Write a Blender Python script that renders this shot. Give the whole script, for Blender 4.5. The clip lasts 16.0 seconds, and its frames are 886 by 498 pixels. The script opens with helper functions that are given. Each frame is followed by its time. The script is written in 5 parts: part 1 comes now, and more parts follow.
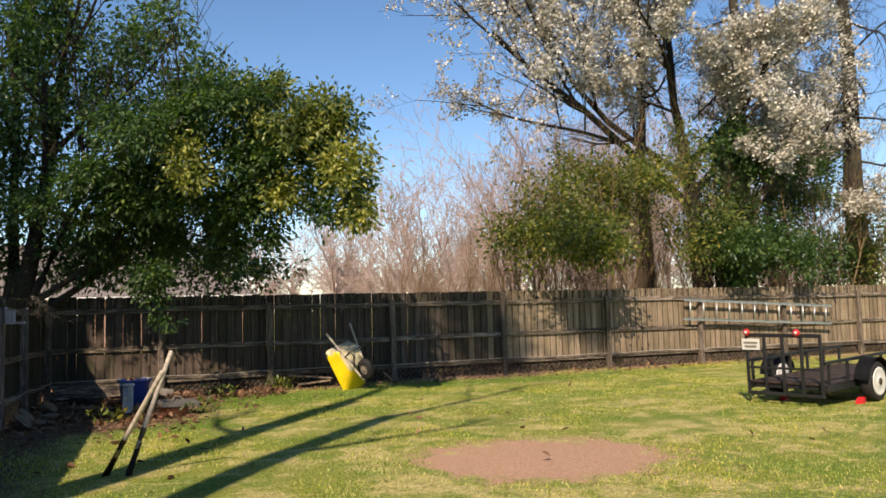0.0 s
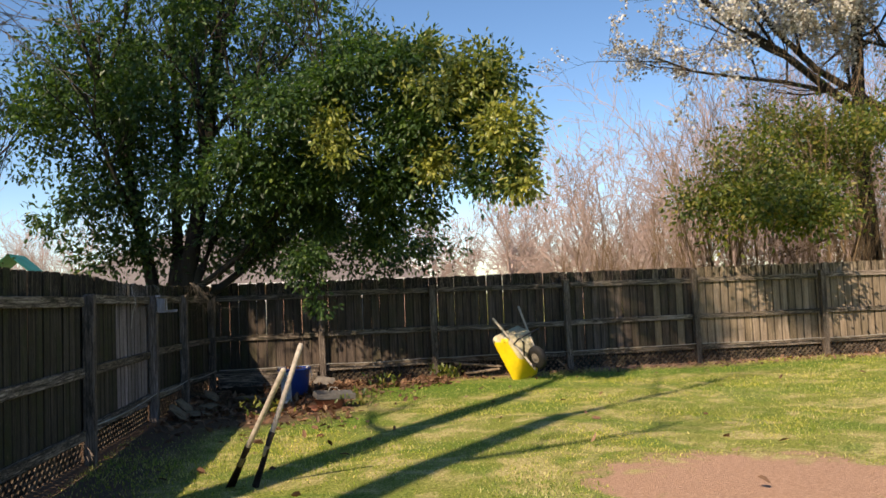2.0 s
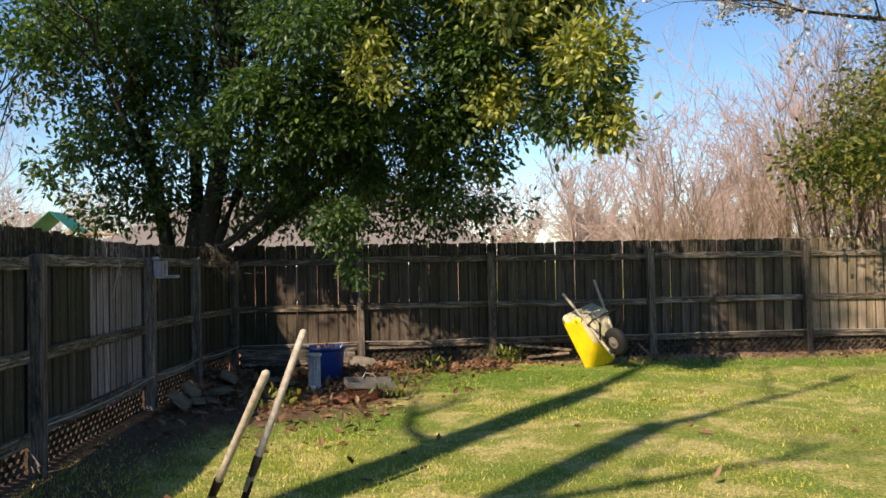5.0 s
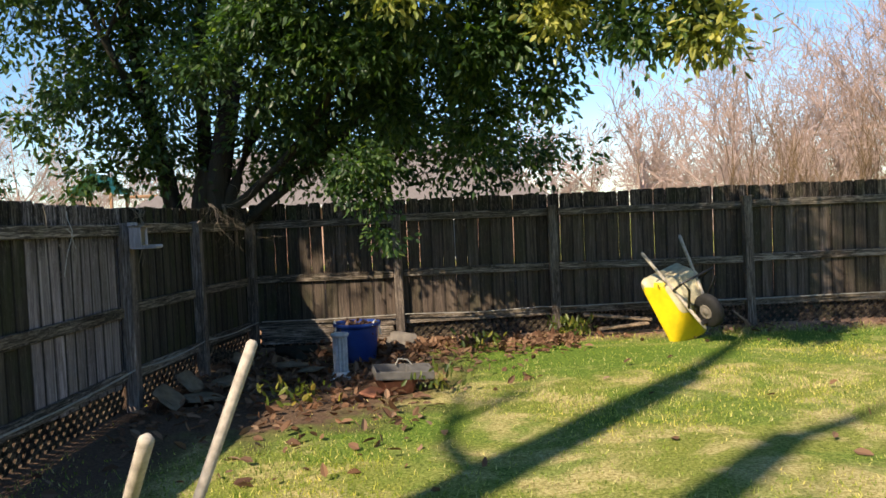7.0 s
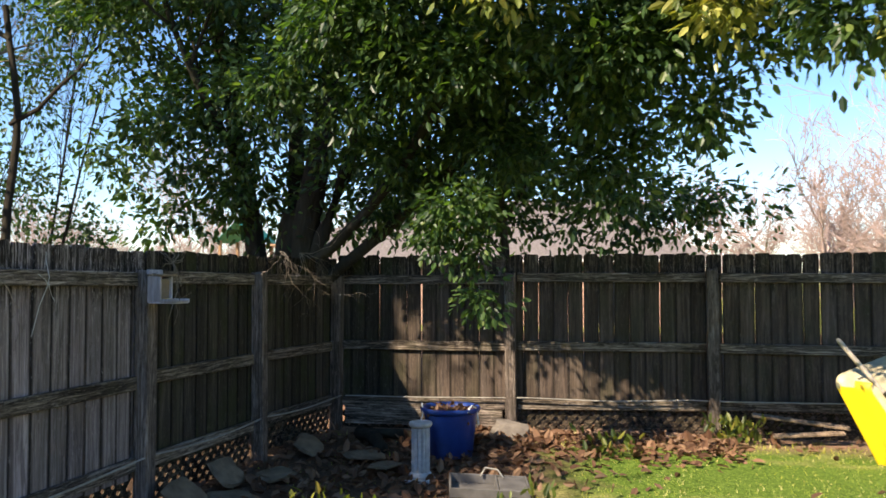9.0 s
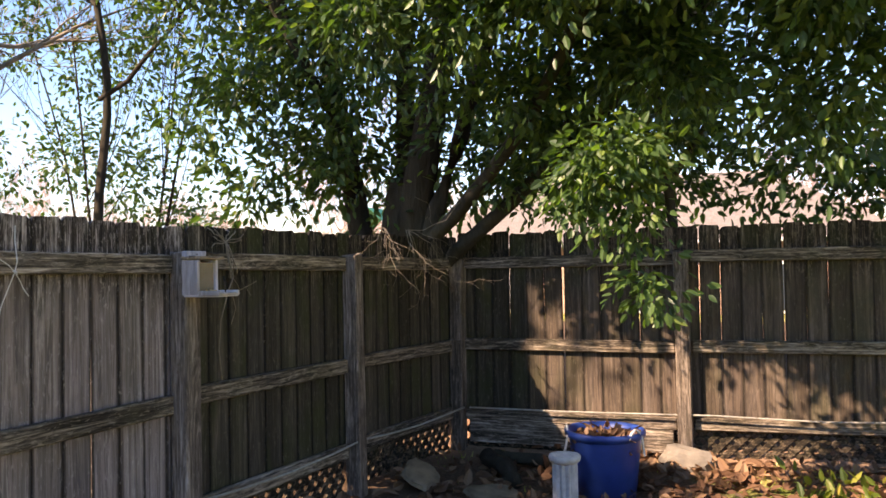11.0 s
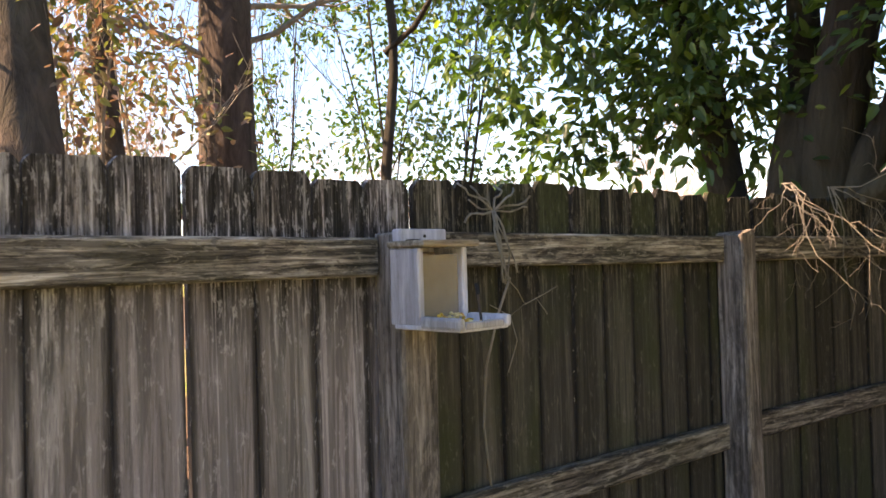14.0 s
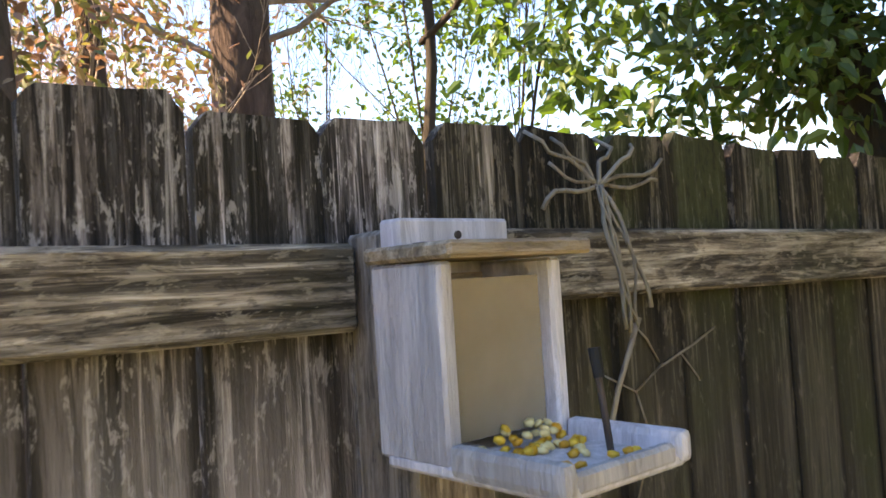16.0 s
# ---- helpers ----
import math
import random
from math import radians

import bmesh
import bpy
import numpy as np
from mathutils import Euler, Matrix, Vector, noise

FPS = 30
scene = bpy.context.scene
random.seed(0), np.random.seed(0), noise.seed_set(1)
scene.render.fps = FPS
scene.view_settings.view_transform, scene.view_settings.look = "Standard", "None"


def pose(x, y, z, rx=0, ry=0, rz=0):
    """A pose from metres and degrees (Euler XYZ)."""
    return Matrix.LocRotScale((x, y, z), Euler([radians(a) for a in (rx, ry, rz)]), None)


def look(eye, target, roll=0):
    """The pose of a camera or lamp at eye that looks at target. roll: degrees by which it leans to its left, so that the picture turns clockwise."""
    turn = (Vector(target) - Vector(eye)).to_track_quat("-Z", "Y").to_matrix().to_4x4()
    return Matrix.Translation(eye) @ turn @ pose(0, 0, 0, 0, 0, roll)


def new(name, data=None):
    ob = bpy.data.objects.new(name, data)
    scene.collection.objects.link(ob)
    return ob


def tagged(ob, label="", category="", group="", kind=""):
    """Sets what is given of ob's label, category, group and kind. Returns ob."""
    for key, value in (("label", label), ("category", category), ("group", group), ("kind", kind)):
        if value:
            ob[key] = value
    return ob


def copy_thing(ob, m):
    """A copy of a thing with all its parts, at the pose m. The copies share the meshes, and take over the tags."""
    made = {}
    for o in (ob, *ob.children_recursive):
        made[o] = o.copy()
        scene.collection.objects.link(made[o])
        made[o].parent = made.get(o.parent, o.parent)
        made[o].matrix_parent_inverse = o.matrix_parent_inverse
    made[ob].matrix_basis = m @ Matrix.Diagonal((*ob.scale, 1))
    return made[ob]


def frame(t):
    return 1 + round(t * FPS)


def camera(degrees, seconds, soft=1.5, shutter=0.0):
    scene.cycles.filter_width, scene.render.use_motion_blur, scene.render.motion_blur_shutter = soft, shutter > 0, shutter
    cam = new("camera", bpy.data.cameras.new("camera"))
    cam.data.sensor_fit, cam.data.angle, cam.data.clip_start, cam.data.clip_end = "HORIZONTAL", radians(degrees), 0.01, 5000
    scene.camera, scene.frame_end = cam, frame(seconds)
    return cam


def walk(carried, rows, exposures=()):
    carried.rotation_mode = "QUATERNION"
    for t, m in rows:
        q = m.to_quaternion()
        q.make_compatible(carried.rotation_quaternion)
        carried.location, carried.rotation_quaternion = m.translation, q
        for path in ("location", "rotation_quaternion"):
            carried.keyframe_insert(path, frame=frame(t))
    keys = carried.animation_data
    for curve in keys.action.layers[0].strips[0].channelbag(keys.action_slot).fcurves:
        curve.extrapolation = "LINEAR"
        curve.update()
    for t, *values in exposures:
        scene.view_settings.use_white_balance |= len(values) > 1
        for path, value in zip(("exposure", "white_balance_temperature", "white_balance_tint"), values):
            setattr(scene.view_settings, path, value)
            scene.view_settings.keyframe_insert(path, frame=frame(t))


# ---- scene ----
cam = camera(58.5, 16.0, soft=1.6, shutter=0.22)
PATH = [
    (0, (0.199, 0.713, 1.529), (0.923, 2.572, 1.676), -1.4),
    (0.5, (0.369, 0.875, 1.516), (1.142, 2.708, 1.719), -0.7),
    (1, (0.553, 1.203, 1.53), (1.185, 3.089, 1.739), -2.1),
    (1.5, (0.674, 1.616, 1.553), (1.05, 3.574, 1.717), -1.8),
    (2, (0.752, 2.001, 1.545), (1.038, 3.977, 1.657), -2.3),
    (2.5, (0.821, 2.404, 1.513), (1.041, 4.39, 1.599), -1.8),
    (3, (0.859, 2.719, 1.537), (1.023, 4.709, 1.645), -1.5),
    (3.5, (0.894, 3.028, 1.529), (1.037, 5.02, 1.637), -1.2),
    (4, (0.981, 3.445, 1.558), (1.135, 5.438, 1.615), -0.4),
    (4.2, (0.987, 3.544, 1.548), (1.149, 5.536, 1.596), -0.5),
    (6.3, (1.054, 5.203, 1.562), (1.087, 7.203, 1.544), -3.0),
    (6.5, (1.089, 5.443, 1.548), (1.105, 7.442, 1.511), -3.2),
    (7, (1.218, 5.731, 1.59), (1.199, 7.73, 1.512), -2.5),
    (7.5, (1.289, 6.207, 1.565), (1.254, 8.207, 1.543), -1.5),
    (8, (1.384, 6.705, 1.581), (1.338, 8.704, 1.55), -1.8),
    (8.5, (1.494, 7.01, 1.592), (1.248, 8.994, 1.652), -1.2),
    (8.7, (1.549, 7.198, 1.597), (1.228, 9.171, 1.674), -0.6),
    (10.8, (1.171, 8.939, 1.561), (0.437, 10.798, 1.613), -1.3),
    (11, (1.168, 9.065, 1.558), (0.411, 10.916, 1.608), -1.1),
    (11.5, (0.986, 9.429, 1.527), (0.042, 11.192, 1.557), -2.3),
    (12, (0.82, 9.721, 1.542), (-0.311, 11.37, 1.575), -2.9),
    (12.5, (0.641, 10.037, 1.566), (-0.615, 11.593, 1.604), -2.7),
    (13, (0.411, 10.322, 1.579), (-0.907, 11.825, 1.638), -3.2),
    (13.5, (0.22, 10.628, 1.596), (-1.183, 12.053, 1.641), -1.8),
    (14, (-0.03, 10.871, 1.597), (-1.459, 12.27, 1.621), -1.6),
    (14.5, (-0.257, 11.115, 1.578), (-1.71, 12.489, 1.574), -1.9),
    (15, (-0.48, 11.278, 1.599), (-1.957, 12.627, 1.56), -2.2),
    (15.5, (-0.643, 11.417, 1.59), (-2.104, 12.782, 1.629), -3.2),
    (16, (-0.756, 11.573, 1.605), (-2.271, 12.875, 1.686), -3.5),
]
walk(cam, [(t, look(eye, target, roll)) for t, eye, target, roll in PATH], [(0, 0.4, 7550, 15), (1, 0.25, 7600, 16), (2, 0.45, 7600, 16), (4, 0.55, 7600, 15), (7, 0.72, 7250, 12), (8.7, 0.97, 7250, 13), (11, 1.72, 8750, 26), (13, 2.03, 9400, 28), (16, 2.58, 9500, 27)])

# ---- light ----
SUN_EL, SUN_FROM = 40.0, (-0.59, -0.807)
world = bpy.data.worlds.new("sky")
scene.world = world
world.use_nodes = True
wn = world.node_tree
bg = wn.nodes["Background"]
sky = wn.nodes.new("ShaderNodeTexSky")
sky.sky_type, sky.sun_disc = "NISHITA", False
sky.sun_elevation = radians(SUN_EL)
sky.sun_rotation = math.atan2(SUN_FROM[0], SUN_FROM[1])
sky.air_density, sky.dust_density, sky.ozone_density = 1.0, 0.0, 2.6
sky.altitude = 1500.0
tone = wn.nodes.new("ShaderNodeHueSaturation")
tone.inputs["Saturation"].default_value = 1.17
wn.links.new(sky.outputs["Color"], tone.inputs["Color"])
wn.links.new(tone.outputs["Color"], bg.inputs["Color"])
bg.inputs["Strength"].default_value = 0.14
sun = new("sun", bpy.data.lights.new("sun", "SUN"))
sun.data.energy, sun.data.angle, sun.data.color = 5.0, radians(0.55), (1.0, 0.905, 0.76)
h = math.cos(radians(SUN_EL))
sun.matrix_world = look((SUN_FROM[0] * h * 50, SUN_FROM[1] * h * 50, 50 * math.sin(radians(SUN_EL))), (0, 0, 0))

G0 = 0.14  # lawn level


# ---- materials ----
class Mat:
    """A small builder of node materials."""

    def __init__(self, name, rough=0.8, metal=0.0, spec=0.3):
        self.m = bpy.data.materials.new(name)
        self.m.use_nodes = True
        self.nt = self.m.node_tree
        self.p = self.nt.nodes["Principled BSDF"]
        self.p.inputs["Roughness"].default_value = rough
        self.p.inputs["Metallic"].default_value = metal
        self.p.inputs["Specular IOR Level"].default_value = spec

    def node(self, kind, **ins):
        n = self.nt.nodes.new(kind)
        for k, v in ins.items():
            n.inputs[k.replace("_", " ")].default_value = v
        return n

    def link(self, a, b):
        self.nt.links.new(a, b)

    def coords(self, scale=(1, 1, 1), space="Object", shift=True):
        tc = self.node("ShaderNodeTexCoord")
        mp = self.node("ShaderNodeMapping")
        mp.inputs["Scale"].default_value = scale
        self.link(tc.outputs[space], mp.inputs["Vector"])
        if shift:
            oi = self.node("ShaderNodeObjectInfo")
            mul = self.node("ShaderNodeMath")
            mul.operation = "MULTIPLY"
            mul.inputs[1].default_value = 37.0
            self.link(oi.outputs["Random"], mul.inputs[0])
            self.link(mul.outputs[0], mp.inputs["Location"])
        return mp.outputs["Vector"]

    def noise(self, vec, scale, detail=4.0, rough=0.6, dist=0.0):
        n = self.node("ShaderNodeTexNoise", Scale=scale, Detail=detail, Roughness=rough, Distortion=dist)
        self.link(vec, n.inputs["Vector"])
        return n.outputs["Fac"]

    def ramp(self, fac, stops):
        r = self.node("ShaderNodeValToRGB")
        e = r.color_ramp.elements
        while len(e) < len(stops):
            e.new(0.5)
        for i, (pos, c) in enumerate(stops):
            e[i].position = pos
            e[i].color = (*c, 1) if len(c) == 3 else (c[0], c[0], c[0], 1)
        self.link(fac, r.inputs["Fac"])
        return r.outputs["Color"]

    def mix(self, fac, a, b, mode="MIX"):
        n = self.node("ShaderNodeMix")
        n.data_type, n.blend_type = "RGBA", mode
        for sock, val in ((n.inputs[0], fac), (n.inputs[6], a), (n.inputs[7], b)):
            if hasattr(val, "is_linked"):
                self.link(val, sock)
            elif isinstance(val, tuple):
                sock.default_value = (*val, 1)
            else:
                sock.default_value = val
        return n.outputs[2]

    def bump(self, fac, strength=0.4, dist=0.01):
        b = self.node("ShaderNodeBump", Strength=strength, Distance=dist)
        self.link(fac, b.inputs["Height"])
        self.link(b.outputs["Normal"], self.p.inputs["Normal"])

    def colour(self, c):
        if isinstance(c, tuple):
            self.p.inputs["Base Color"].default_value = (*c, 1)
        else:
            self.link(c, self.p.inputs["Base Color"])
        return self


def weathered(name, dark, mid, light, across=(34, 34, 3.0), green=0.35, rough_look=1.0, edge=0.0, low=1.0):
    """Old softwood, brown to lavender grey from board to board: grain, bleached flecks, black mould, green algae,
    darker edges.
    """
    m = Mat(name, rough=0.88, spec=0.15)
    grain = m.noise(m.coords(across), 1.0, 7, 0.7, 1.2)
    fine = m.noise(m.coords(tuple(2.6 * k for k in across)), 1.0, 3, 0.6, 0.2)
    long = across.index(min(across))
    wv = m.node("ShaderNodeTexWave", Scale=13.0, Distortion=9.0, Detail=3.0)
    wv.inputs["Detail Scale"].default_value = 0.8
    wv.bands_direction = "X" if long != 0 else "Z"
    m.link(m.coords(tuple(0.07 if i == long else 1.0 for i in range(3))), wv.inputs["Vector"])
    rings = m.ramp(wv.outputs["Fac"], [(0.25, (0.5,)), (0.6, (1.0,)), (0.9, (1.15,))])
    sp = 0.105 / max(rough_look, 0.3)
    c = m.ramp(grain, [(0.5 - sp, dark), (0.5, mid), (0.5 + sp * 1.1, light)])
    k = 0.5 * rough_look
    c = m.mix(1.0, c, m.ramp(fine, [(0.38, (1 - k,)), (0.5, (0.97,)), (0.62, (1 + k * 0.7,))]), "MULTIPLY")
    c = m.mix(0.75 * rough_look, c, m.mix(1.0, c, rings, "MULTIPLY"))
    oi = m.node("ShaderNodeObjectInfo")
    rnd = oi.outputs["Random"]
    c = m.mix(m.ramp(rnd, [(0.2, (0.0,)), (0.9, (0.55,))]), c, m.mix(1.0, c, (1.15, 1.17, 1.3), "MULTIPLY"))
    c = m.mix(1.0, c, m.ramp(rnd, [(0.0, (0.6,)), (0.35, (1.15,)), (0.6, (0.75,)), (1.0, (1.2,))]), "MULTIPLY")
    big = m.noise(m.coords(tuple(0.34 * q for q in across)), 1.0, 5, 0.75, 1.4)
    mould = m.ramp(big, [(0.48, (0.0,)), (0.53, (0.95 * rough_look,))])
    c = m.mix(mould, c, m.mix(0.9, c, (0.01, 0.0085, 0.008)))
    alg = m.ramp(m.noise(m.coords((3, 3, 1.5)), 1.3, 2), [(0.48, (0.0,)), (0.66, (green,))])
    c = m.mix(alg, c, (0.05, 0.055, 0.024))
    if edge:
        tc = m.node("ShaderNodeTexCoord")
        sx = m.node("ShaderNodeSeparateXYZ")
        m.link(tc.outputs["Object"], sx.inputs[0])
        ab = m.node("ShaderNodeMath")
        ab.operation = "ABSOLUTE"
        m.link(sx.outputs[0], ab.inputs[0])
        ad = m.node("ShaderNodeMath")
        ad.operation = "MULTIPLY_ADD"
        ad.inputs[1].default_value = 0.03
        m.link(grain, ad.inputs[0])
        m.link(ab.outputs[0], ad.inputs[2])
        rim = m.ramp(ad.outputs[0], [(edge - 0.002, (0.0,)), (edge + 0.008, (0.85,))])
        c = m.mix(rim, c, (0.02, 0.016, 0.013))
    fleck = m.noise(m.coords(tuple(70.0 if i != long else 22.0 for i in range(3))), 1.0, 4, 0.75, 0.4)
    c = m.mix(m.ramp(fleck, [(0.56, (0.0,)), (0.62, (0.42 * rough_look,))]), c, light)
    c = m.mix(m.ramp(fleck, [(0.38, (0.7 * rough_look,)), (0.44, (0.0,))]), c, (0.022, 0.018, 0.015))
    if edge:
        soft = m.noise(m.coords(tuple(0.2 * q for q in across)), 1.0, 4, 0.55, 0.8)
        s = m.ramp(soft, [(0.32, tuple(0.55 * a + 0.45 * b for a, b in zip(dark, mid))), (0.5, mid), (0.68, tuple(0.55 * a + 0.45 * b for a, b in zip(mid, light)))])
        s = m.mix(1.0, s, m.ramp(fine, [(0.38, (0.9,)), (0.62, (1.08,))]), "MULTIPLY")
        s = m.mix(m.ramp(rnd, [(0.2, (0.0,)), (0.9, (0.55,))]), s, m.mix(1.0, s, (1.12, 1.1, 1.22), "MULTIPLY"))
        s = m.mix(1.0, s, m.ramp(rnd, [(0.0, (0.62,)), (0.35, (1.1,)), (0.6, (0.75,)), (1.0, (1.15,))]), "MULTIPLY")
        s = m.mix(mould, s, m.mix(0.4, s, (0.016, 0.014, 0.013)))
        s = m.mix(alg, s, (0.05, 0.055, 0.024))
        s = m.mix(1.0, s, (low, low, low), "MULTIPLY")
        s = m.mix(rim, s, (0.02, 0.016, 0.013))
        s = m.mix(m.ramp(fleck, [(0.6, (0.0,)), (0.66, (0.3,))]), s, light)
        hz = m.node("ShaderNodeMath")
        hz.operation = "MULTIPLY_ADD"
        hz.inputs[1].default_value = 0.5
        m.link(soft, hz.inputs[0])
        m.link(sx.outputs[2], hz.inputs[2])
        mr = m.node("ShaderNodeMapRange")
        mr.inputs["From Min"].default_value, mr.inputs["From Max"].default_value = 1.32, 1.5
        mr.inputs["To Min"].default_value, mr.inputs["To Max"].default_value = 0.15, 1.0
        m.link(hz.outputs[0], mr.inputs["Value"])
        c = m.mix(mr.outputs[0], s, c)
    m.colour(c)
    m.bump(m.mix(0.5, m.mix(0.4, grain, fine), fleck), 0.9, 0.009)
    return m.m


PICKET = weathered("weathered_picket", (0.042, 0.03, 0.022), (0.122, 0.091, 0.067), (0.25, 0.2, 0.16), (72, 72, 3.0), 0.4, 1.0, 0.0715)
GREY_PICKET = weathered("bleached_picket", (0.07, 0.055, 0.05), (0.275, 0.225, 0.21), (0.6, 0.53, 0.51), (72, 72, 3.0), 0.15, 1.0, 0.0725, 1.25)
# Green mossy boards, darkened as well for the shade on the side fence.
SHADED_MOSS_PICKET = weathered("shaded_mossy_picket", (0.02, 0.017, 0.012), (0.08, 0.068, 0.048), (0.22, 0.185, 0.15), (72, 72, 3.0), 0.8, 1.0, 0.0715, 0.9)
# Lighter tan copy of the picket wood, with sunlight put into its colour.
SUNLIT_TAN_PICKET = weathered("sunlit_tan_picket", (0.11, 0.08, 0.05), (0.33, 0.25, 0.165), (0.56, 0.45, 0.33), (72, 72, 3.0), 0.25, 0.7, 0.0725)
POST = weathered("weathered_post", (0.08, 0.06, 0.046), (0.21, 0.165, 0.13), (0.4, 0.33, 0.27), (34, 34, 3.0), 0.12, 0.55)
RAIL = weathered("weathered_rail", (0.055, 0.041, 0.03), (0.26, 0.205, 0.155), (0.5, 0.42, 0.335), (3.0, 48, 48), 0.25, 0.75)
LATTICE = weathered("lattice_wood", (0.045, 0.034, 0.023), (0.115, 0.085, 0.058), (0.2, 0.155, 0.11), (25, 25, 25), 0.2)


def bark(name, dark, light, scale=(14, 14, 3.0)):
    m = Mat(name, rough=0.95, spec=0.1)
    n = m.noise(m.coords(scale), 1.0, 6, 0.7, 0.8)
    big = m.noise(m.coords((1.5, 1.5, 0.8)), 1.0, 3)
    c = m.ramp(n, [(0.3, dark), (0.7, light)])
    c = m.mix(m.ramp(big, [(0.4, (0.0,)), (0.7, (0.6,))]), c, m.mix(0.5, c, (0.1, 0.11, 0.07)))
    m.colour(c)
    m.bump(n, 1.0, 0.03)
    return m.m


BARK = bark("grey_brown_bark", (0.018, 0.014, 0.012), (0.062, 0.049, 0.04))
PINE_BARK = bark("plated_red_bark", (0.028, 0.02, 0.016), (0.115, 0.083, 0.068), (9, 9, 2.2))
TWIG = bark("pinkish_grey_twigs", (0.36, 0.25, 0.22), (0.66, 0.5, 0.45))
PALE_TWIG = bark("dry_vine_stems", (0.16, 0.125, 0.1), (0.38, 0.32, 0.26))
BROWN_TWIG = bark("brown_shrub_stems", (0.13, 0.08, 0.045), (0.36, 0.25, 0.15))


def leafy(name, stops, rough=0.4, trans=0.25, patch=(1.5, 1.3, 0.7), glow=(1.7, 1.9, 0.7)):
    """Leaves: colour by island, glossy, letting some light through."""
    m = Mat(name, rough=rough, spec=0.45)
    g = m.node("ShaderNodeNewGeometry")
    c = m.ramp(g.outputs["Random Per Island"], stops)
    n = m.noise(m.coords((0.8, 0.8, 0.8), shift=False), 1.0, 2)
    c = m.mix(m.ramp(n, [(0.4, (0.0,)), (0.65, (0.7,))]), c, m.mix(1.0, c, patch, "MULTIPLY"))
    m.colour(c)
    tr = m.node("ShaderNodeBsdfTranslucent")
    m.link(m.mix(1.0, c, glow, "MULTIPLY"), tr.inputs["Color"])
    mx = m.node("ShaderNodeMixShader")
    mx.inputs[0].default_value = trans
    m.link(m.p.outputs[0], mx.inputs[1])
    m.link(tr.outputs[0], mx.inputs[2])
    m.link(mx.outputs[0], m.nt.nodes["Material Output"].inputs["Surface"])
    return m.m


LAUREL = leafy("laurel_leaf", [(0.0, (0.02, 0.046, 0.02)), (0.5, (0.044, 0.09, 0.032)), (0.88, (0.08, 0.145, 0.045)), (1.0, (0.15, 0.2, 0.06))], 0.42, 0.38, (1.15, 1.12, 0.85), (1.7, 1.9, 0.6))
# Yellow-green leaves, brightened in colour for the sunlit side of the crown.
SUNLEAF = leafy("sunlit_yellow_leaf", [(0.0, (0.09, 0.13, 0.035)), (0.5, (0.19, 0.23, 0.06)), (1.0, (0.42, 0.42, 0.14))], 0.35, 0.3, (1.2, 1.1, 0.85), (1.6, 1.6, 0.6))
SHRUBLEAF = leafy("shrub_leaf", [(0.0, (0.03, 0.055, 0.018)), (0.5, (0.09, 0.13, 0.03)), (0.85, (0.18, 0.2, 0.05)), (1.0, (0.27, 0.22, 0.07))], 0.4, 0.36)
DRYLEAF = leafy("dry_leaf", [(0.0, (0.09, 0.045, 0.025)), (0.6, (0.17, 0.095, 0.055)), (1.0, (0.28, 0.185, 0.12))], 0.8, 0.15, (1.2, 1.0, 0.85), (1.2, 1.0, 0.8))
RUSTLEAF = leafy("rust_leaf", [(0.0, (0.16, 0.085, 0.065)), (0.45, (0.26, 0.17, 0.13)), (0.55, (0.1, 0.14, 0.045)), (0.85, (0.15, 0.18, 0.06)), (1.0, (0.25, 0.22, 0.1))], 0.6, 0.28, (1.15, 1.05, 0.9), (1.3, 1.2, 0.85))
BLOSSOM = leafy("white_blossom", [(0.0, (0.3, 0.27, 0.2)), (0.4, (0.55, 0.52, 0.46)), (0.8, (0.78, 0.75, 0.7)), (1.0, (0.85, 0.83, 0.78))], 0.8, 0.25, (0.75, 0.7, 0.62), (1.0, 1.0, 0.95))
GRASSBLADE = leafy("grass_blade", [(0.0, (0.07, 0.13, 0.018)), (0.45, (0.21, 0.28, 0.04)), (0.75, (0.4, 0.41, 0.11)), (1.0, (0.66, 0.57, 0.32))], 0.6, 0.3)
CORN = leafy("corn_kernel", [(0.0, (0.62, 0.28, 0.03)), (0.75, (0.8, 0.45, 0.06)), (1.0, (0.8, 0.66, 0.4))], 0.45, 0.0)


def plain(name, base, rough=0.6, metal=0.0, vary=0.25, scale=12.0, spec=0.4, bump=0.0):
    """A surface with mottling at two scales."""
    m = Mat(name, rough, metal, spec)
    v = m.coords((1, 1, 1))
    a = m.noise(v, scale, 5)
    b = m.noise(v, scale * 0.2, 3)
    lo = tuple(x * (1 - vary) for x in base)
    hi = tuple(min(1, x * (1 + vary)) for x in base)
    c = m.ramp(a, [(0.3, lo), (0.7, hi)])
    c = m.mix(m.ramp(b, [(0.45, (0.0,)), (0.7, (vary,))]), c, m.mix(1.0, c, (0.6, 0.56, 0.5), "MULTIPLY"))
    m.colour(c)
    r = m.ramp(b, [(0.3, (max(0.05, rough - 0.12),)), (0.7, (min(1, rough + 0.12),))])
    m.link(r, m.p.inputs["Roughness"])
    if bump:
        m.bump(a, bump, 0.01)
    return m.m


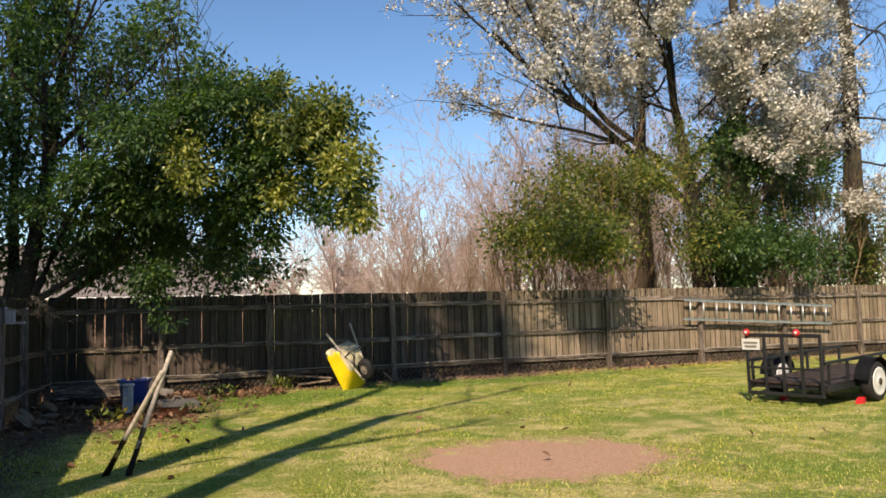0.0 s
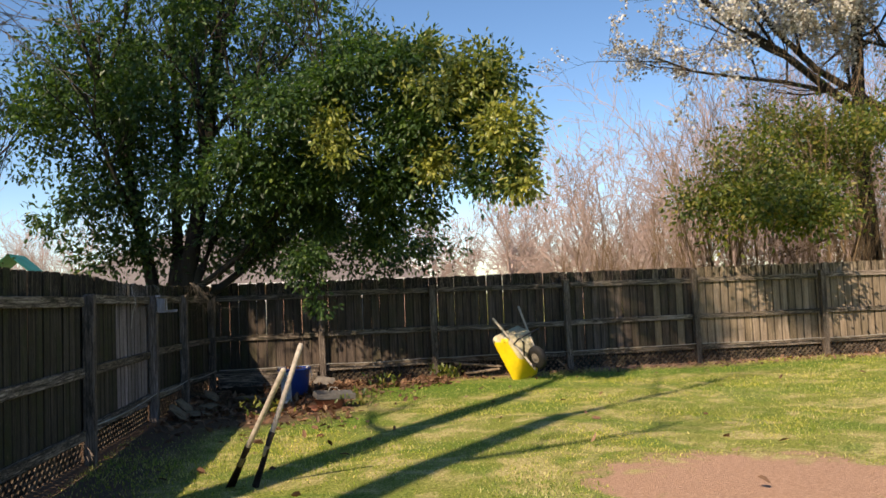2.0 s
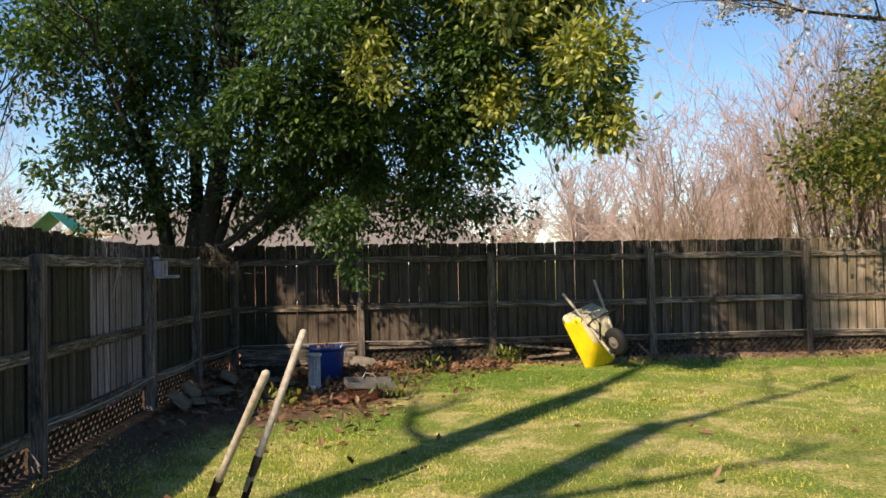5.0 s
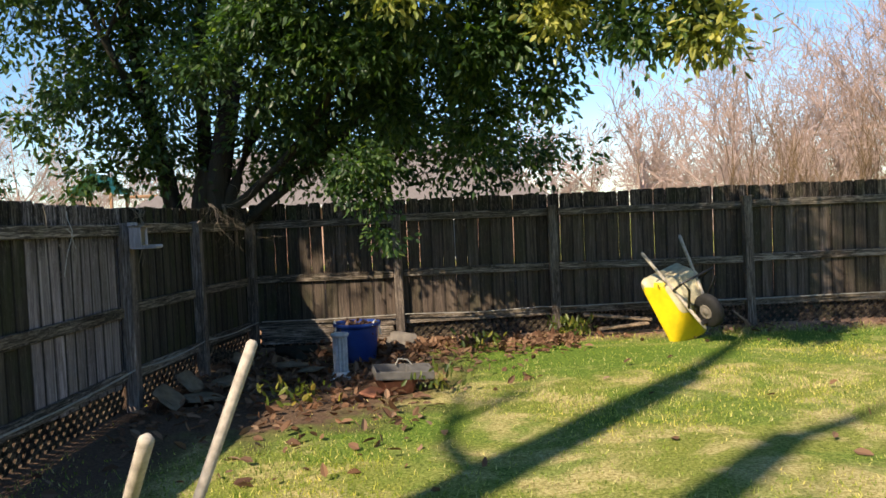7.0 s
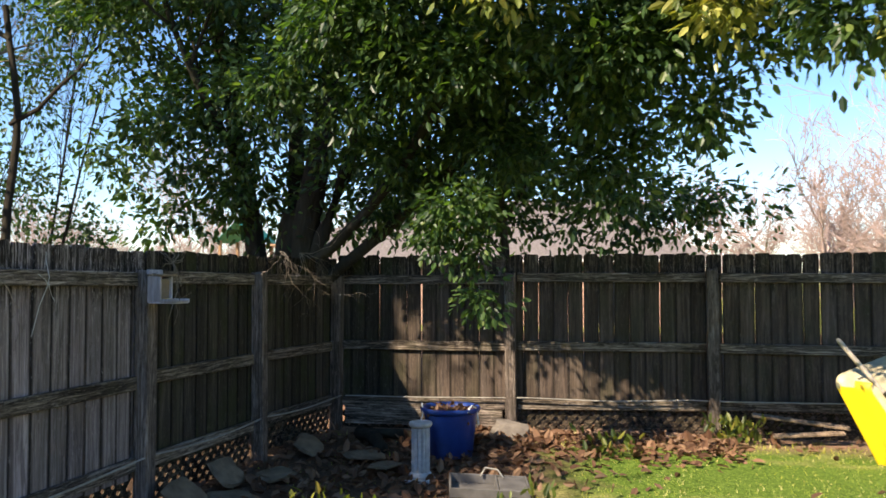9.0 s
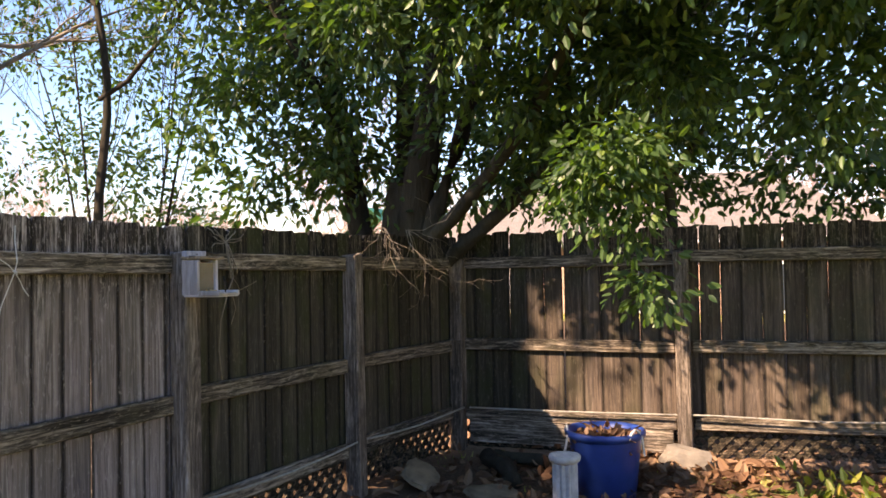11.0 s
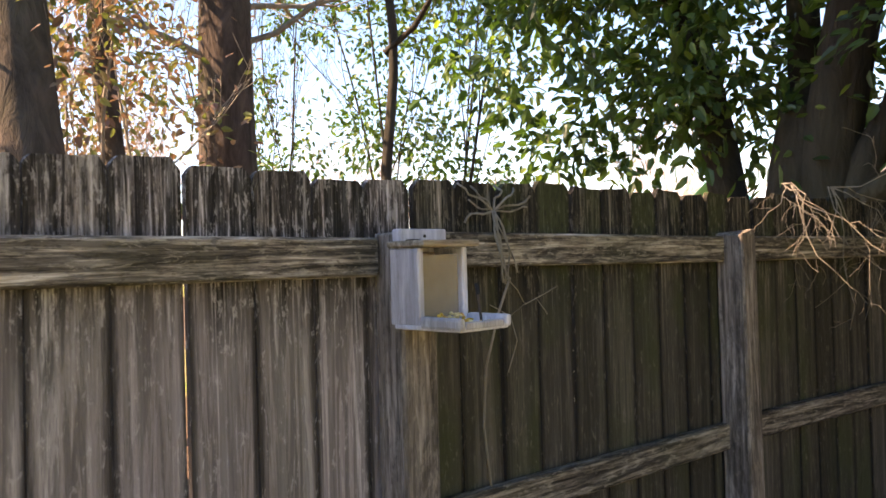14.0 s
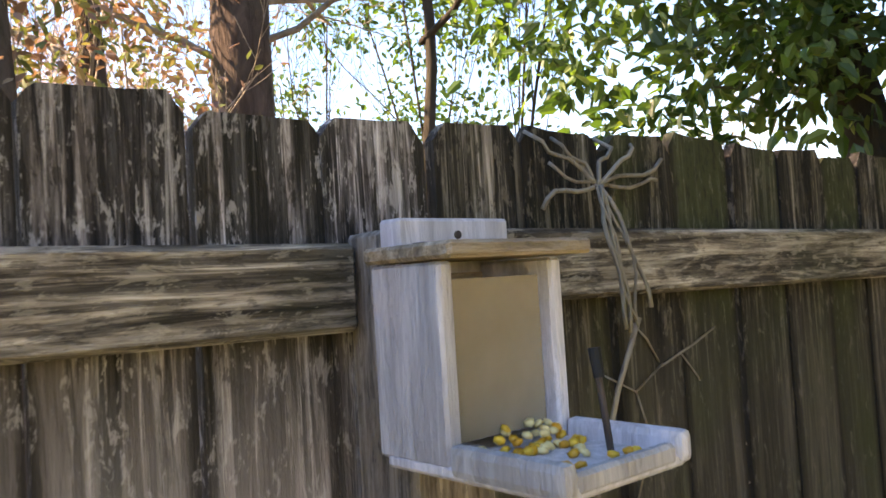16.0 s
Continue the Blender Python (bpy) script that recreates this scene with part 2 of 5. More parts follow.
def ground_material():
    """Patchy spring lawn: green, dry straw, red clay, leaf mould by the corner."""
    m = Mat("lawn", rough=0.95, spec=0.1)
    v = m.coords((1, 1, 1), shift=False)
    fine = m.noise(v, 45, 6, 0.75)
    mid = m.noise(v, 2.2, 5, 0.6, 0.5)
    big = m.noise(v, 0.55, 3)
    green = m.ramp(fine, [(0.36, (0.08, 0.105, 0.022)), (0.5, (0.22, 0.25, 0.05)), (0.64, (0.4, 0.39, 0.12))])
    straw = m.ramp(fine, [(0.36, (0.2, 0.16, 0.06)), (0.5, (0.48, 0.4, 0.165)), (0.64, (0.7, 0.6, 0.31))])
    c = m.mix(m.ramp(mid, [(0.47, (0.0,)), (0.58, (0.9,))]), green, straw)
    c = m.mix(m.ramp(big, [(0.5, (0.0,)), (0.7, (0.5,))]), c, straw)
    lush = m.ramp(fine, [(0.36, (0.045, 0.085, 0.014)), (0.5, (0.12, 0.2, 0.03)), (0.64, (0.25, 0.33, 0.07))])
    wide = m.noise(v, 1.1, 4, 0.65, 0.8)
    c = m.mix(m.ramp(wide, [(0.5, (0.0,)), (0.6, (0.75,))]), c, lush)
    clay = m.ramp(fine, [(0.3, (0.3, 0.165, 0.105)), (0.55, (0.5, 0.31, 0.21)), (0.8, (0.64, 0.44, 0.31))])
    sep = m.node("ShaderNodeSeparateXYZ")
    m.link(v, sep.inputs[0])

    def patch(cx, cy, rx, ry, wob=0.9, soft=0.25):
        a = m.node("ShaderNodeVectorMath")
        a.operation = "SUBTRACT"
        a.inputs[1].default_value = (cx, cy, 0)
        m.link(v, a.inputs[0])
        s = m.node("ShaderNodeVectorMath")
        s.operation = "MULTIPLY"
        s.inputs[1].default_value = (1 / rx, 1 / ry, 0)
        m.link(a.outputs[0], s.inputs[0])
        ln = m.node("ShaderNodeVectorMath")
        ln.operation = "LENGTH"
        m.link(s.outputs[0], ln.inputs[0])
        w = m.node("ShaderNodeMath")
        w.operation = "MULTIPLY_ADD"
        w.inputs[1].default_value = wob
        m.link(mid, w.inputs[0])
        m.link(ln.outputs["Value"], w.inputs[2])
        off = wob * 0.5
        return ramp2(w.outputs[0], 1 - soft + off, 1 + soft + off)

    def ramp2(val, a, b):
        r = m.node("ShaderNodeMapRange")
        r.inputs["From Min"].default_value, r.inputs["From Max"].default_value = a, b
        r.inputs["To Min"].default_value, r.inputs["To Max"].default_value = 1.0, 0.0
        m.link(val, r.inputs["Value"])
        return r.outputs[0]

    c = m.mix(patch(2.3, 13.7, 2.0, 0.9, 1.6, 0.3), c, lush)
    c = m.mix(patch(6.0, 14.4, 4.5, 0.55, 1.6, 0.4), c, lush)
    c = m.mix(patch(0.5, 11.3, 0.9, 0.6, 1.6, 0.4), c, lush)
    c = m.mix(patch(3.65, 7.2, 1.15, 0.95, 2.2, 0.16), c, clay)
    mould = m.ramp(fine, [(0.3, (0.05, 0.033, 0.022)), (0.6, (0.17, 0.11, 0.075)), (0.8, (0.32, 0.22, 0.15))])
    c = m.mix(patch(-1.1, 13.4, 2.3, 2.6, 0.8, 0.15), c, mould)
    # Mulch by the side fence, its dark tone also deepening the fence's shade.
    c = m.mix(patch(-1.3, 9.0, 0.7, 5.5, 0.9, 0.35), c, mould)
    c = m.mix(patch(4.0, 15.3, 14.0, 0.55, 1.0, 0.5), c, m.mix(0.5, clay, mould))
    # Leaf litter outside the side fence, dark also for the plants' shade there.
    c = m.mix(patch(-4.6, 8.0, 2.9, 14.0, 0.3, 0.1), c, mould)
    c = m.mix(patch(4.0, 21.0, 70.0, 5.2, 0.3, 0.1), c, mould)
    m.colour(c)
    m.bump(fine, 0.7, 0.025)
    return m.m


GROUND = ground_material()


# ---- mesh helpers ----
def mesh_of(name, bm, material, smooth=False):
    me = bpy.data.meshes.new(name)
    bm.normal_update()
    bm.to_mesh(me)
    bm.free()
    for f in me.polygons:
        f.use_smooth = smooth
    for mt in (material if isinstance(material, (list, tuple)) else [material]):
        me.materials.append(mt)
    return me


def raw_mesh(name, verts, faces, material, smooth=False):
    me = bpy.data.meshes.new(name)
    me.from_pydata([tuple(v) for v in verts] if not isinstance(verts, np.ndarray) else verts.tolist(), [], faces if not isinstance(faces, np.ndarray) else faces.tolist())
    me.materials.append(material)
    if smooth:
        me.polygons.foreach_set("use_smooth", [True] * len(me.polygons))
    me.update()
    return me


def attach(ob, parent):
    ob.parent = parent
    ob.matrix_parent_inverse = Matrix.Identity(4)
    return ob


def part(name, bm, material, parent, label="", at=None, smooth=False):
    ob = new(name, mesh_of(name, bm, material, smooth) if isinstance(bm, bmesh.types.BMesh) else bm)
    if parent:
        attach(ob, parent)
    if at is not None:
        ob.matrix_local = at
    if label:
        tagged(ob, label)
    return ob


def thing(name, m, label, category, group="", kind=""):
    ob = new(name)
    ob.empty_display_size = 0.1
    ob.matrix_world = m
    return tagged(ob, label, category, group, kind)


def box(sx, sy, sz, bev=0.004, centre=(0, 0, 0), m=None, segs=1):
    bm = bmesh.new()
    add_box(bm, sx, sy, sz, bev, centre, m, segs)
    return bm


def add_box(bm, sx, sy, sz, bev=0.004, centre=(0, 0, 0), m=None, segs=1):
    t = (m or Matrix.Identity(4)) @ Matrix.Translation(centre) @ Matrix.Diagonal((sx, sy, sz, 1))
    made = bmesh.ops.create_cube(bm, size=1, matrix=t)["verts"]
    if bev:
        edges = list({e for v in made for e in v.link_edges})
        bmesh.ops.bevel(bm, geom=edges, offset=bev, segments=segs, affect="EDGES", profile=0.6)


def add_tube(bm, pts, radius, sides=8, cap=True):
    """A tube along points; radius is one number or one per point."""
    pts = [Vector(p) for p in pts]
    rad = radius if isinstance(radius, (list, tuple)) else [radius] * len(pts)
    rings = []
    for i, p in enumerate(pts):
        d = (pts[min(i + 1, len(pts) - 1)] - pts[max(i - 1, 0)]).normalized()
        side = d.cross(Vector((0, 0, 1)) if abs(d.z) < 0.9 else Vector((1, 0, 0))).normalized()
        up = side.cross(d)
        rings.append([bm.verts.new(p + rad[i] * (math.cos(a) * side + math.sin(a) * up)) for a in [2 * math.pi * k / sides for k in range(sides)]])
    for a, b in zip(rings, rings[1:]):
        for k in range(sides):
            bm.faces.new((a[k], a[(k + 1) % sides], b[(k + 1) % sides], b[k]))
    if cap:
        bm.faces.new(rings[0])
        bm.faces.new(list(reversed(rings[-1])))


def tube(pts, radius, sides=8, cap=True):
    bm = bmesh.new()
    add_tube(bm, pts, radius, sides, cap)
    bmesh.ops.recalc_face_normals(bm, faces=bm.faces)
    return bm


def lathe(profile, sides=28):
    """A body turned about z from (radius, height) pairs."""
    bm = bmesh.new()
    rings = [[bm.verts.new((r * math.cos(2 * math.pi * k / sides), r * math.sin(2 * math.pi * k / sides), z)) for k in range(sides)] for r, z in profile]
    for a, b in zip(rings, rings[1:]):
        for k in range(sides):
            bm.faces.new((a[k], a[(k + 1) % sides], b[(k + 1) % sides], b[k]))
    bm.faces.new(list(reversed(rings[0])))
    bm.faces.new(rings[-1])
    bmesh.ops.recalc_face_normals(bm, faces=bm.faces)
    return bm


# ---- plant helpers ----
class Branches:
    """Collects tapered branch tubes into plain vertex and face lists."""

    def __init__(self, seed):
        self.v, self.f, self.tips = [], [], []
        self.r = random.Random(seed)

    def limb(self, pts, rads, sides=5):
        base = None
        for i, p in enumerate(pts):
            d = (pts[min(i + 1, len(pts) - 1)] - pts[max(i - 1, 0)]).normalized()
            side = d.cross(Vector((0, 0, 1)) if abs(d.z) < 0.9 else Vector((1, 0, 0))).normalized()
            up = side.cross(d)
            n0 = len(self.v)
            for k in range(sides):
                a = 2 * math.pi * k / sides
                self.v.append(p + rads[i] * (math.cos(a) * side + math.sin(a) * up))
            if base is not None:
                for k in range(sides):
                    self.f.append((base + k, base + (k + 1) % sides, n0 + (k + 1) % sides, n0 + k))
            base = n0

    def grow(self, start, way, length, radius, depth, kids=4, wander=0.25, lift=0.15, spread=0.8, shrink=0.62, minr=0.003, sides=6, steps=5, bare=0.35, least=3):
        r = self.r
        d, p = Vector(way).normalized(), Vector(start)
        pts, rads = [p.copy()], [radius]
        for i in range(steps):
            d = (d + wander * Vector((r.uniform(-1, 1), r.uniform(-1, 1), r.uniform(-1, 1))) + Vector((0, 0, lift * 0.4))).normalized()
            p = p + d * (length / steps)
            pts.append(p.copy())
            rads.append(max(minr, radius * (1 - 0.62 * (i + 1) / steps)))
        self.limb(pts, rads, max(3, sides))
        if depth <= 0:
            self.tips.append((pts[-1], d))
            self.tips.append((pts[len(pts) // 2], d))
            return
        for k in range(kids):
            u = bare + (1 - bare) * (k + r.random()) / kids
            j = min(int(u * steps), steps - 1)
            q = pts[j].lerp(pts[j + 1], u * steps - j)
            axis = Vector((r.uniform(-1, 1), r.uniform(-1, 1), r.uniform(-0.5, 0.9))).normalized()
            nd = (d + spread * axis).normalized()
            self.grow(q, nd, length * shrink * r.uniform(0.7, 1.15), max(minr, rads[j] * 0.55), depth - 1, kids, wander, lift, spread, shrink, minr, sides - 1, max(least, steps - 1), bare * 0.6, least)

    def mesh(self, name, material):
        return raw_mesh(name, self.v, self.f, material, True)


def leaf_mesh(name, points, ways, size, material, seed, ratio=0.42, droop=0.5, vary=0.35, fold=0.25):
    """Folded six-point leaves at the points, each its own island."""
    g = np.random.default_rng(seed)
    n = len(points)
    p = np.asarray(points, float)
    d = np.asarray(ways, float) + g.normal(0, 0.6, (n, 3))
    d[:, 2] -= droop
    d /= np.linalg.norm(d, axis=1)[:, None] + 1e-9
    s = np.cross(d, g.normal(0, 1, (n, 3)) + np.array([0, 0, 1.5]))
    s /= np.linalg.norm(s, axis=1)[:, None] + 1e-9
    nrm = np.cross(s, d)
    ln = (size * (1 + g.uniform(-vary, vary, n)))[:, None]
    w = ln * ratio * 0.5
    pts = np.stack([p, p + d * ln * 0.3 + s * w + nrm * w * fold, p + d * ln * 0.72 + s * w * 0.75 + nrm * w * fold, p + d * ln, p + d * ln * 0.72 - s * w * 0.75 + nrm * w * fold, p + d * ln * 0.3 - s * w + nrm * w * fold], 1)
    verts = pts.reshape(-1, 3)
    k = np.arange(n)[:, None] * 6
    faces = np.concatenate([k + np.array([[0, 1, 2, 3]]), k + np.array([[0, 3, 4, 5]])], 0)
    return raw_mesh(name, verts, faces, material)


def clump_points(blobs, clumps, per, radius, seed, shell=0.55, split=0):
    """Points in many small clumps that fill the outer part of ellipsoids (x, y, z, rx, ry, rz)."""
    g = np.random.default_rng(seed)
    b = np.array(blobs, float)
    if split:
        u = g.normal(0, 1, (len(b), split, 3))
        u /= np.linalg.norm(u, axis=2)[:, :, None]
        c = b[:, None, :3] + u * b[:, None, 3:] * g.uniform(0.45, 0.85, (len(b), split, 1))
        b = np.concatenate([c, b[:, None, 3:] * g.uniform(0.25, 0.55, (len(b), split, 1))], 2).reshape(-1, 6)
    wt = (b[:, 3] * b[:, 4] * b[:, 5]) ** 0.67
    idx = g.choice(len(b), clumps, p=wt / wt.sum())
    u = g.normal(0, 1, (clumps, 3))
    u /= np.linalg.norm(u, axis=1)[:, None]
    rr = g.uniform(shell, 1.05, clumps) ** 0.8
    c = b[idx, :3] + u * rr[:, None] * b[idx, 3:]
    off = g.normal(0, 1, (clumps, per, 3)) * radius * g.uniform(0.5, 1.3, clumps)[:, None, None]
    pts = (c[:, None, :] + off).reshape(-1, 3)
    ways = (u[:, None, :] * 0.5 + off / radius * 0.6).reshape(-1, 3)
    return pts, ways, c


# ---- ground ----
LEFT = [(-2.25, -5.1), (-2.1, -2.65), (-1.94, -0.2), (-1.78, 2.25), (-1.63, 4.7), (-1.52, 7.15), (-1.45, 9.6), (-1.42, 12.085), (-1.31, 13.55), (-1.12, 14.93)]
BACK = [(-1.12, 14.93), (0.6, 14.98), (2.45, 15.2), (4.79, 15.25), (7.14, 15.26), (9.58, 15.26), (12.0, 15.27), (14.42, 15.28), (16.85, 15.3), (19.28, 15.32)]


def lawn_height(x, y):
    """The lawn, with the soil banked up a little outside both fences."""
    out = max(np.interp(y, [p[1] for p in LEFT], [p[0] for p in LEFT]) - 0.08 - x, y - 0.08 - np.interp(x, [p[0] for p in BACK], [p[1] for p in BACK]))
    bank = 0.24 * min(max(out / 0.25, 0.0), 1.0)
    dip = 0.06 * math.exp(-((x - 0.1) / 1.0) ** 2 - ((y - 13.4) / 0.9) ** 2)
    return G0 + bank - dip + 0.035 * noise.noise((x * 0.35, y * 0.35, 0.3)) + 0.012 * noise.noise((x * 1.7, y * 1.7, 5.0))


def build_ground():
    xs = sorted({*[-600, -300, -150, -80, -45, -28, -18, 28, 36, 50, 90, 160, 300, 600], *np.arange(-12, 24.01, 0.24).round(3).tolist()})
    ys = sorted({*[-600, -300, -150, -80, -40, -20, -10, -5, 24, 32, 45, 80, 160, 300, 600], *np.arange(-2, 18.01, 0.24).round(3).tolist()})
    verts = [(x, y, lawn_height(x, y)) for y in ys for x in xs]
    n = len(xs)
    faces = [(j * n + i, j * n + i + 1, (j + 1) * n + i + 1, (j + 1) * n + i) for j in range(len(ys) - 1) for i in range(n - 1)]
    g = new("ground", raw_mesh("ground", verts, faces, GROUND, True))
    tagged(g, "patchy green and straw lawn with bare red clay", "lawn", kind="structure")
    return g


build_ground()

# ---- fences ----
TOP, RAILS, LOW = 1.83, (1.605, 0.955, 0.425), 0.385


def picket_mesh(seed, w, h, material):
    """A dog-eared board with a slightly worn, uneven outline; its foot at z 0."""
    r = random.Random(seed)
    ear = r.uniform(0.014, 0.021)
    k = r.uniform(-0.004, 0.004)
    out = [(-w / 2, 0), (w / 2, 0), (w / 2 + r.uniform(-0.002, 0.001), h * 0.5), (w / 2, h - ear * 1.25), (w / 2 - ear * 0.5, h - ear * 0.55), (w / 2 - ear, h + k),
           (w * 0.12, h + k * 0.4 + r.uniform(-0.003, 0.002)), (-w * 0.15, h - k * 0.4 + r.uniform(-0.003, 0.002)), (-w / 2 + ear, h - k), (-w / 2 + ear * 0.55, h - ear * 0.5), (-w / 2, h - ear * 1.2), (-w / 2 + r.uniform(-0.001, 0.002), h * 0.5)]
    bm = bmesh.new()
    front = [bm.verts.new((x, -0.009, z)) for x, z in out]
    back = [bm.verts.new((x, 0.009, z)) for x, z in out]
    bm.faces.new(front)
    bm.faces.new(list(reversed(back)))
    n = len(out)
    for i in range(n):
        bm.faces.new((front[(i + 1) % n], front[i], back[i], back[(i + 1) % n]))
    return mesh_of("picket", bm, material)


PICKETS = {m.name: [picket_mesh(i, w, TOP - LOW, m) for i, w in enumerate((0.1375, 0.139, 0.14, 0.141, 0.1385, 0.138))] for m in (PICKET, GREY_PICKET, SHADED_MOSS_PICKET, SUNLIT_TAN_PICKET)}


def lattice_mesh(length, low, high):
    """Crossed diagonal laths in two layers, cut to a strip."""
    bm = bmesh.new()
    hgt, lay = high - low, 0
    for way in (1, -1):
        x = -hgt
        while x < length:
            a, b = (x, x + hgt) if way > 0 else (x + hgt, x)
            c0, c1 = min(max(a, 0.0), length), min(max(b, 0.0), length)
            if abs(c1 - c0) > 0.03:
                z0 = low + (c0 - a) / (b - a) * hgt
                z1 = low + (c1 - a) / (b - a) * hgt
                mid = Vector(((c0 + c1) / 2, lay * 0.009, (z0 + z1) / 2))
                ln = math.hypot(c1 - c0, z1 - z0)
                t = Matrix.Translation(mid) @ Matrix.Rotation(-math.atan2(z1 - z0, c1 - c0), 4, "Y")
                add_box(bm, ln, 0.008, 0.04, 0, m=t)
            x += 0.1
        lay += 1
    return bm


def build_fence(name, label, posts, rail_mat, seed, tops, sag=0.012, drops=None, boards=None):
    """Posts on the yard side, three rails between them, boards behind, lattice below the lowest rail."""
    r = random.Random(seed)
    f = thing(name, pose(posts[0][0], posts[0][1], 0), label, "fence")
    o = Vector((posts[0][0], posts[0][1], 0))
    for i, ((x, y), top) in enumerate(zip(posts, tops)):
        bm = box(0.102, 0.102, top + 0.3, 0.007, (0, 0, (top + 0.3) / 2 - 0.3))
        for v in bm.verts:
            if v.co.z > top - 0.02:
                v.co.z += r.uniform(-0.012, 0.012)
        nx, ny = posts[min(i + 1, len(posts) - 1)][0] - posts[max(i - 1, 0)][0], posts[min(i + 1, len(posts) - 1)][1] - posts[max(i - 1, 0)][1]
        step = 0.024 / math.hypot(nx, ny)
        part("post", bm, POST, f, at=pose(x - o.x + ny * step, y - o.y - nx * step, 0, r.uniform(-0.8, 0.8), r.uniform(-0.8, 0.8), r.uniform(-4, 4)))
    for (a, b) in zip(posts, posts[1:]):
        a, b = Vector((*a, 0)), Vector((*b, 0))
        d = (b - a).normalized()
        n = Vector((-d.y, d.x, 0))
        ln = (b - a).length
        ang = math.degrees(math.atan2(d.y, d.x))
        for z in RAILS:
            z += r.uniform(-sag, sag) 
            tilt = r.uniform(-0.25, 0.25)
            bm = bmesh.new()
            add_box(bm, ln - 0.12, 0.038, 0.089, 0.006)
            for v in bm.verts:
                v.co.z += 0.006 * math.sin(v.co.x * 2 + seed)
            mid = (a + b) / 2 + n * 0.012 - o
            part("rail", bm, RAIL, f, at=pose(mid.x, mid.y, z, 0, tilt, ang))
        lat = lattice_mesh(ln - 0.1, G0 - 0.04, LOW - 0.012)
        mid = a + d * 0.05 + n * 0.045 - o
        tagged(part("lattice", lat, LATTICE, f, at=pose(mid.x, mid.y, 0, 0, 0, ang)), kind="stuff")
    # boards run on past the posts
    s = 0.0
    seg = [((Vector((*a, 0)), Vector((*b, 0)))) for a, b in zip(posts, posts[1:])]
    for i, (a, b) in enumerate(seg):
        d = (b - a).normalized()
        n = Vector((-d.y, d.x, 0))
        ln = (b - a).length
        ang = math.degrees(math.atan2(d.y, d.x))
        while s < ln - 0.02:
            k = r.randrange(6)
            w = 0.139
            p = a + d * (s + w / 2) + n * 0.045 - o
            gap = r.choice((0.002, 0.003, 0.004, 0.005, 0.006, 0.009) if drops else (0.001, 0.002, 0.002, 0.003, 0.003, 0.004)) if r.random() < 0.94 else (0.013 if drops else 0.008)
            drop = np.interp(a.y + d.y * s, *drops) if drops else 0.0
            m = pose(p.x, p.y, LOW + drop + r.uniform(-0.01, 0.01), r.uniform(-0.3, 0.3), r.uniform(-0.35, 0.35), ang + r.uniform(-1, 1))
            wood = boards(a + d * s)
            part("picket", PICKETS[wood.name][k], None, f, at=m)
            s += w + gap
        s -= ln
    return f


# Boards up to y 10.6 take the dark copy to deepen their shade.
build_fence("side_fence", "weathered grey-brown board fence in shade, lattice at its foot", LEFT[:-1] + [(-1.13, 14.9)], RAIL, 3, [1.66] * 9 + [1.0], drops=((0, 7, 9.6, 10.5, 11.0, 12.0, 12.2, 13.5, 15), (0.0, 0.03, 0.02, -0.01, -0.03, -0.045, -0.025, -0.035, -0.02)), boards=lambda p: SHADED_MOSS_PICKET if p.y > 12.05 else (GREY_PICKET if p.y > 10.6 else SHADED_MOSS_PICKET))
# Boards from x 7.1, some from 6.3, carry the sunlight in their colour.
back_fence = build_fence("back_fence", "weathered brown board fence dappled with sun, lattice at its foot", BACK, RAIL, 8, [1.62, 1.66, 1.68, 1.7, 1.79, 1.7, 1.7, 1.7, 1.7, 1.7], boards=lambda p: SHADED_MOSS_PICKET if p.x < -0.6 else (SUNLIT_TAN_PICKET if p.x > 7.1 or (p.x > 6.3 and int(p.x * 7.1) % 3 == 0) else PICKET))
part("kick_board", box(1.55, 0.022, 0.19, 0.004, (0.86, 0.012, 0.29)), RAIL, back_fence, "low board closing the gap under the fence", at=pose(0, 0, 0, 0, 0, 1.66))


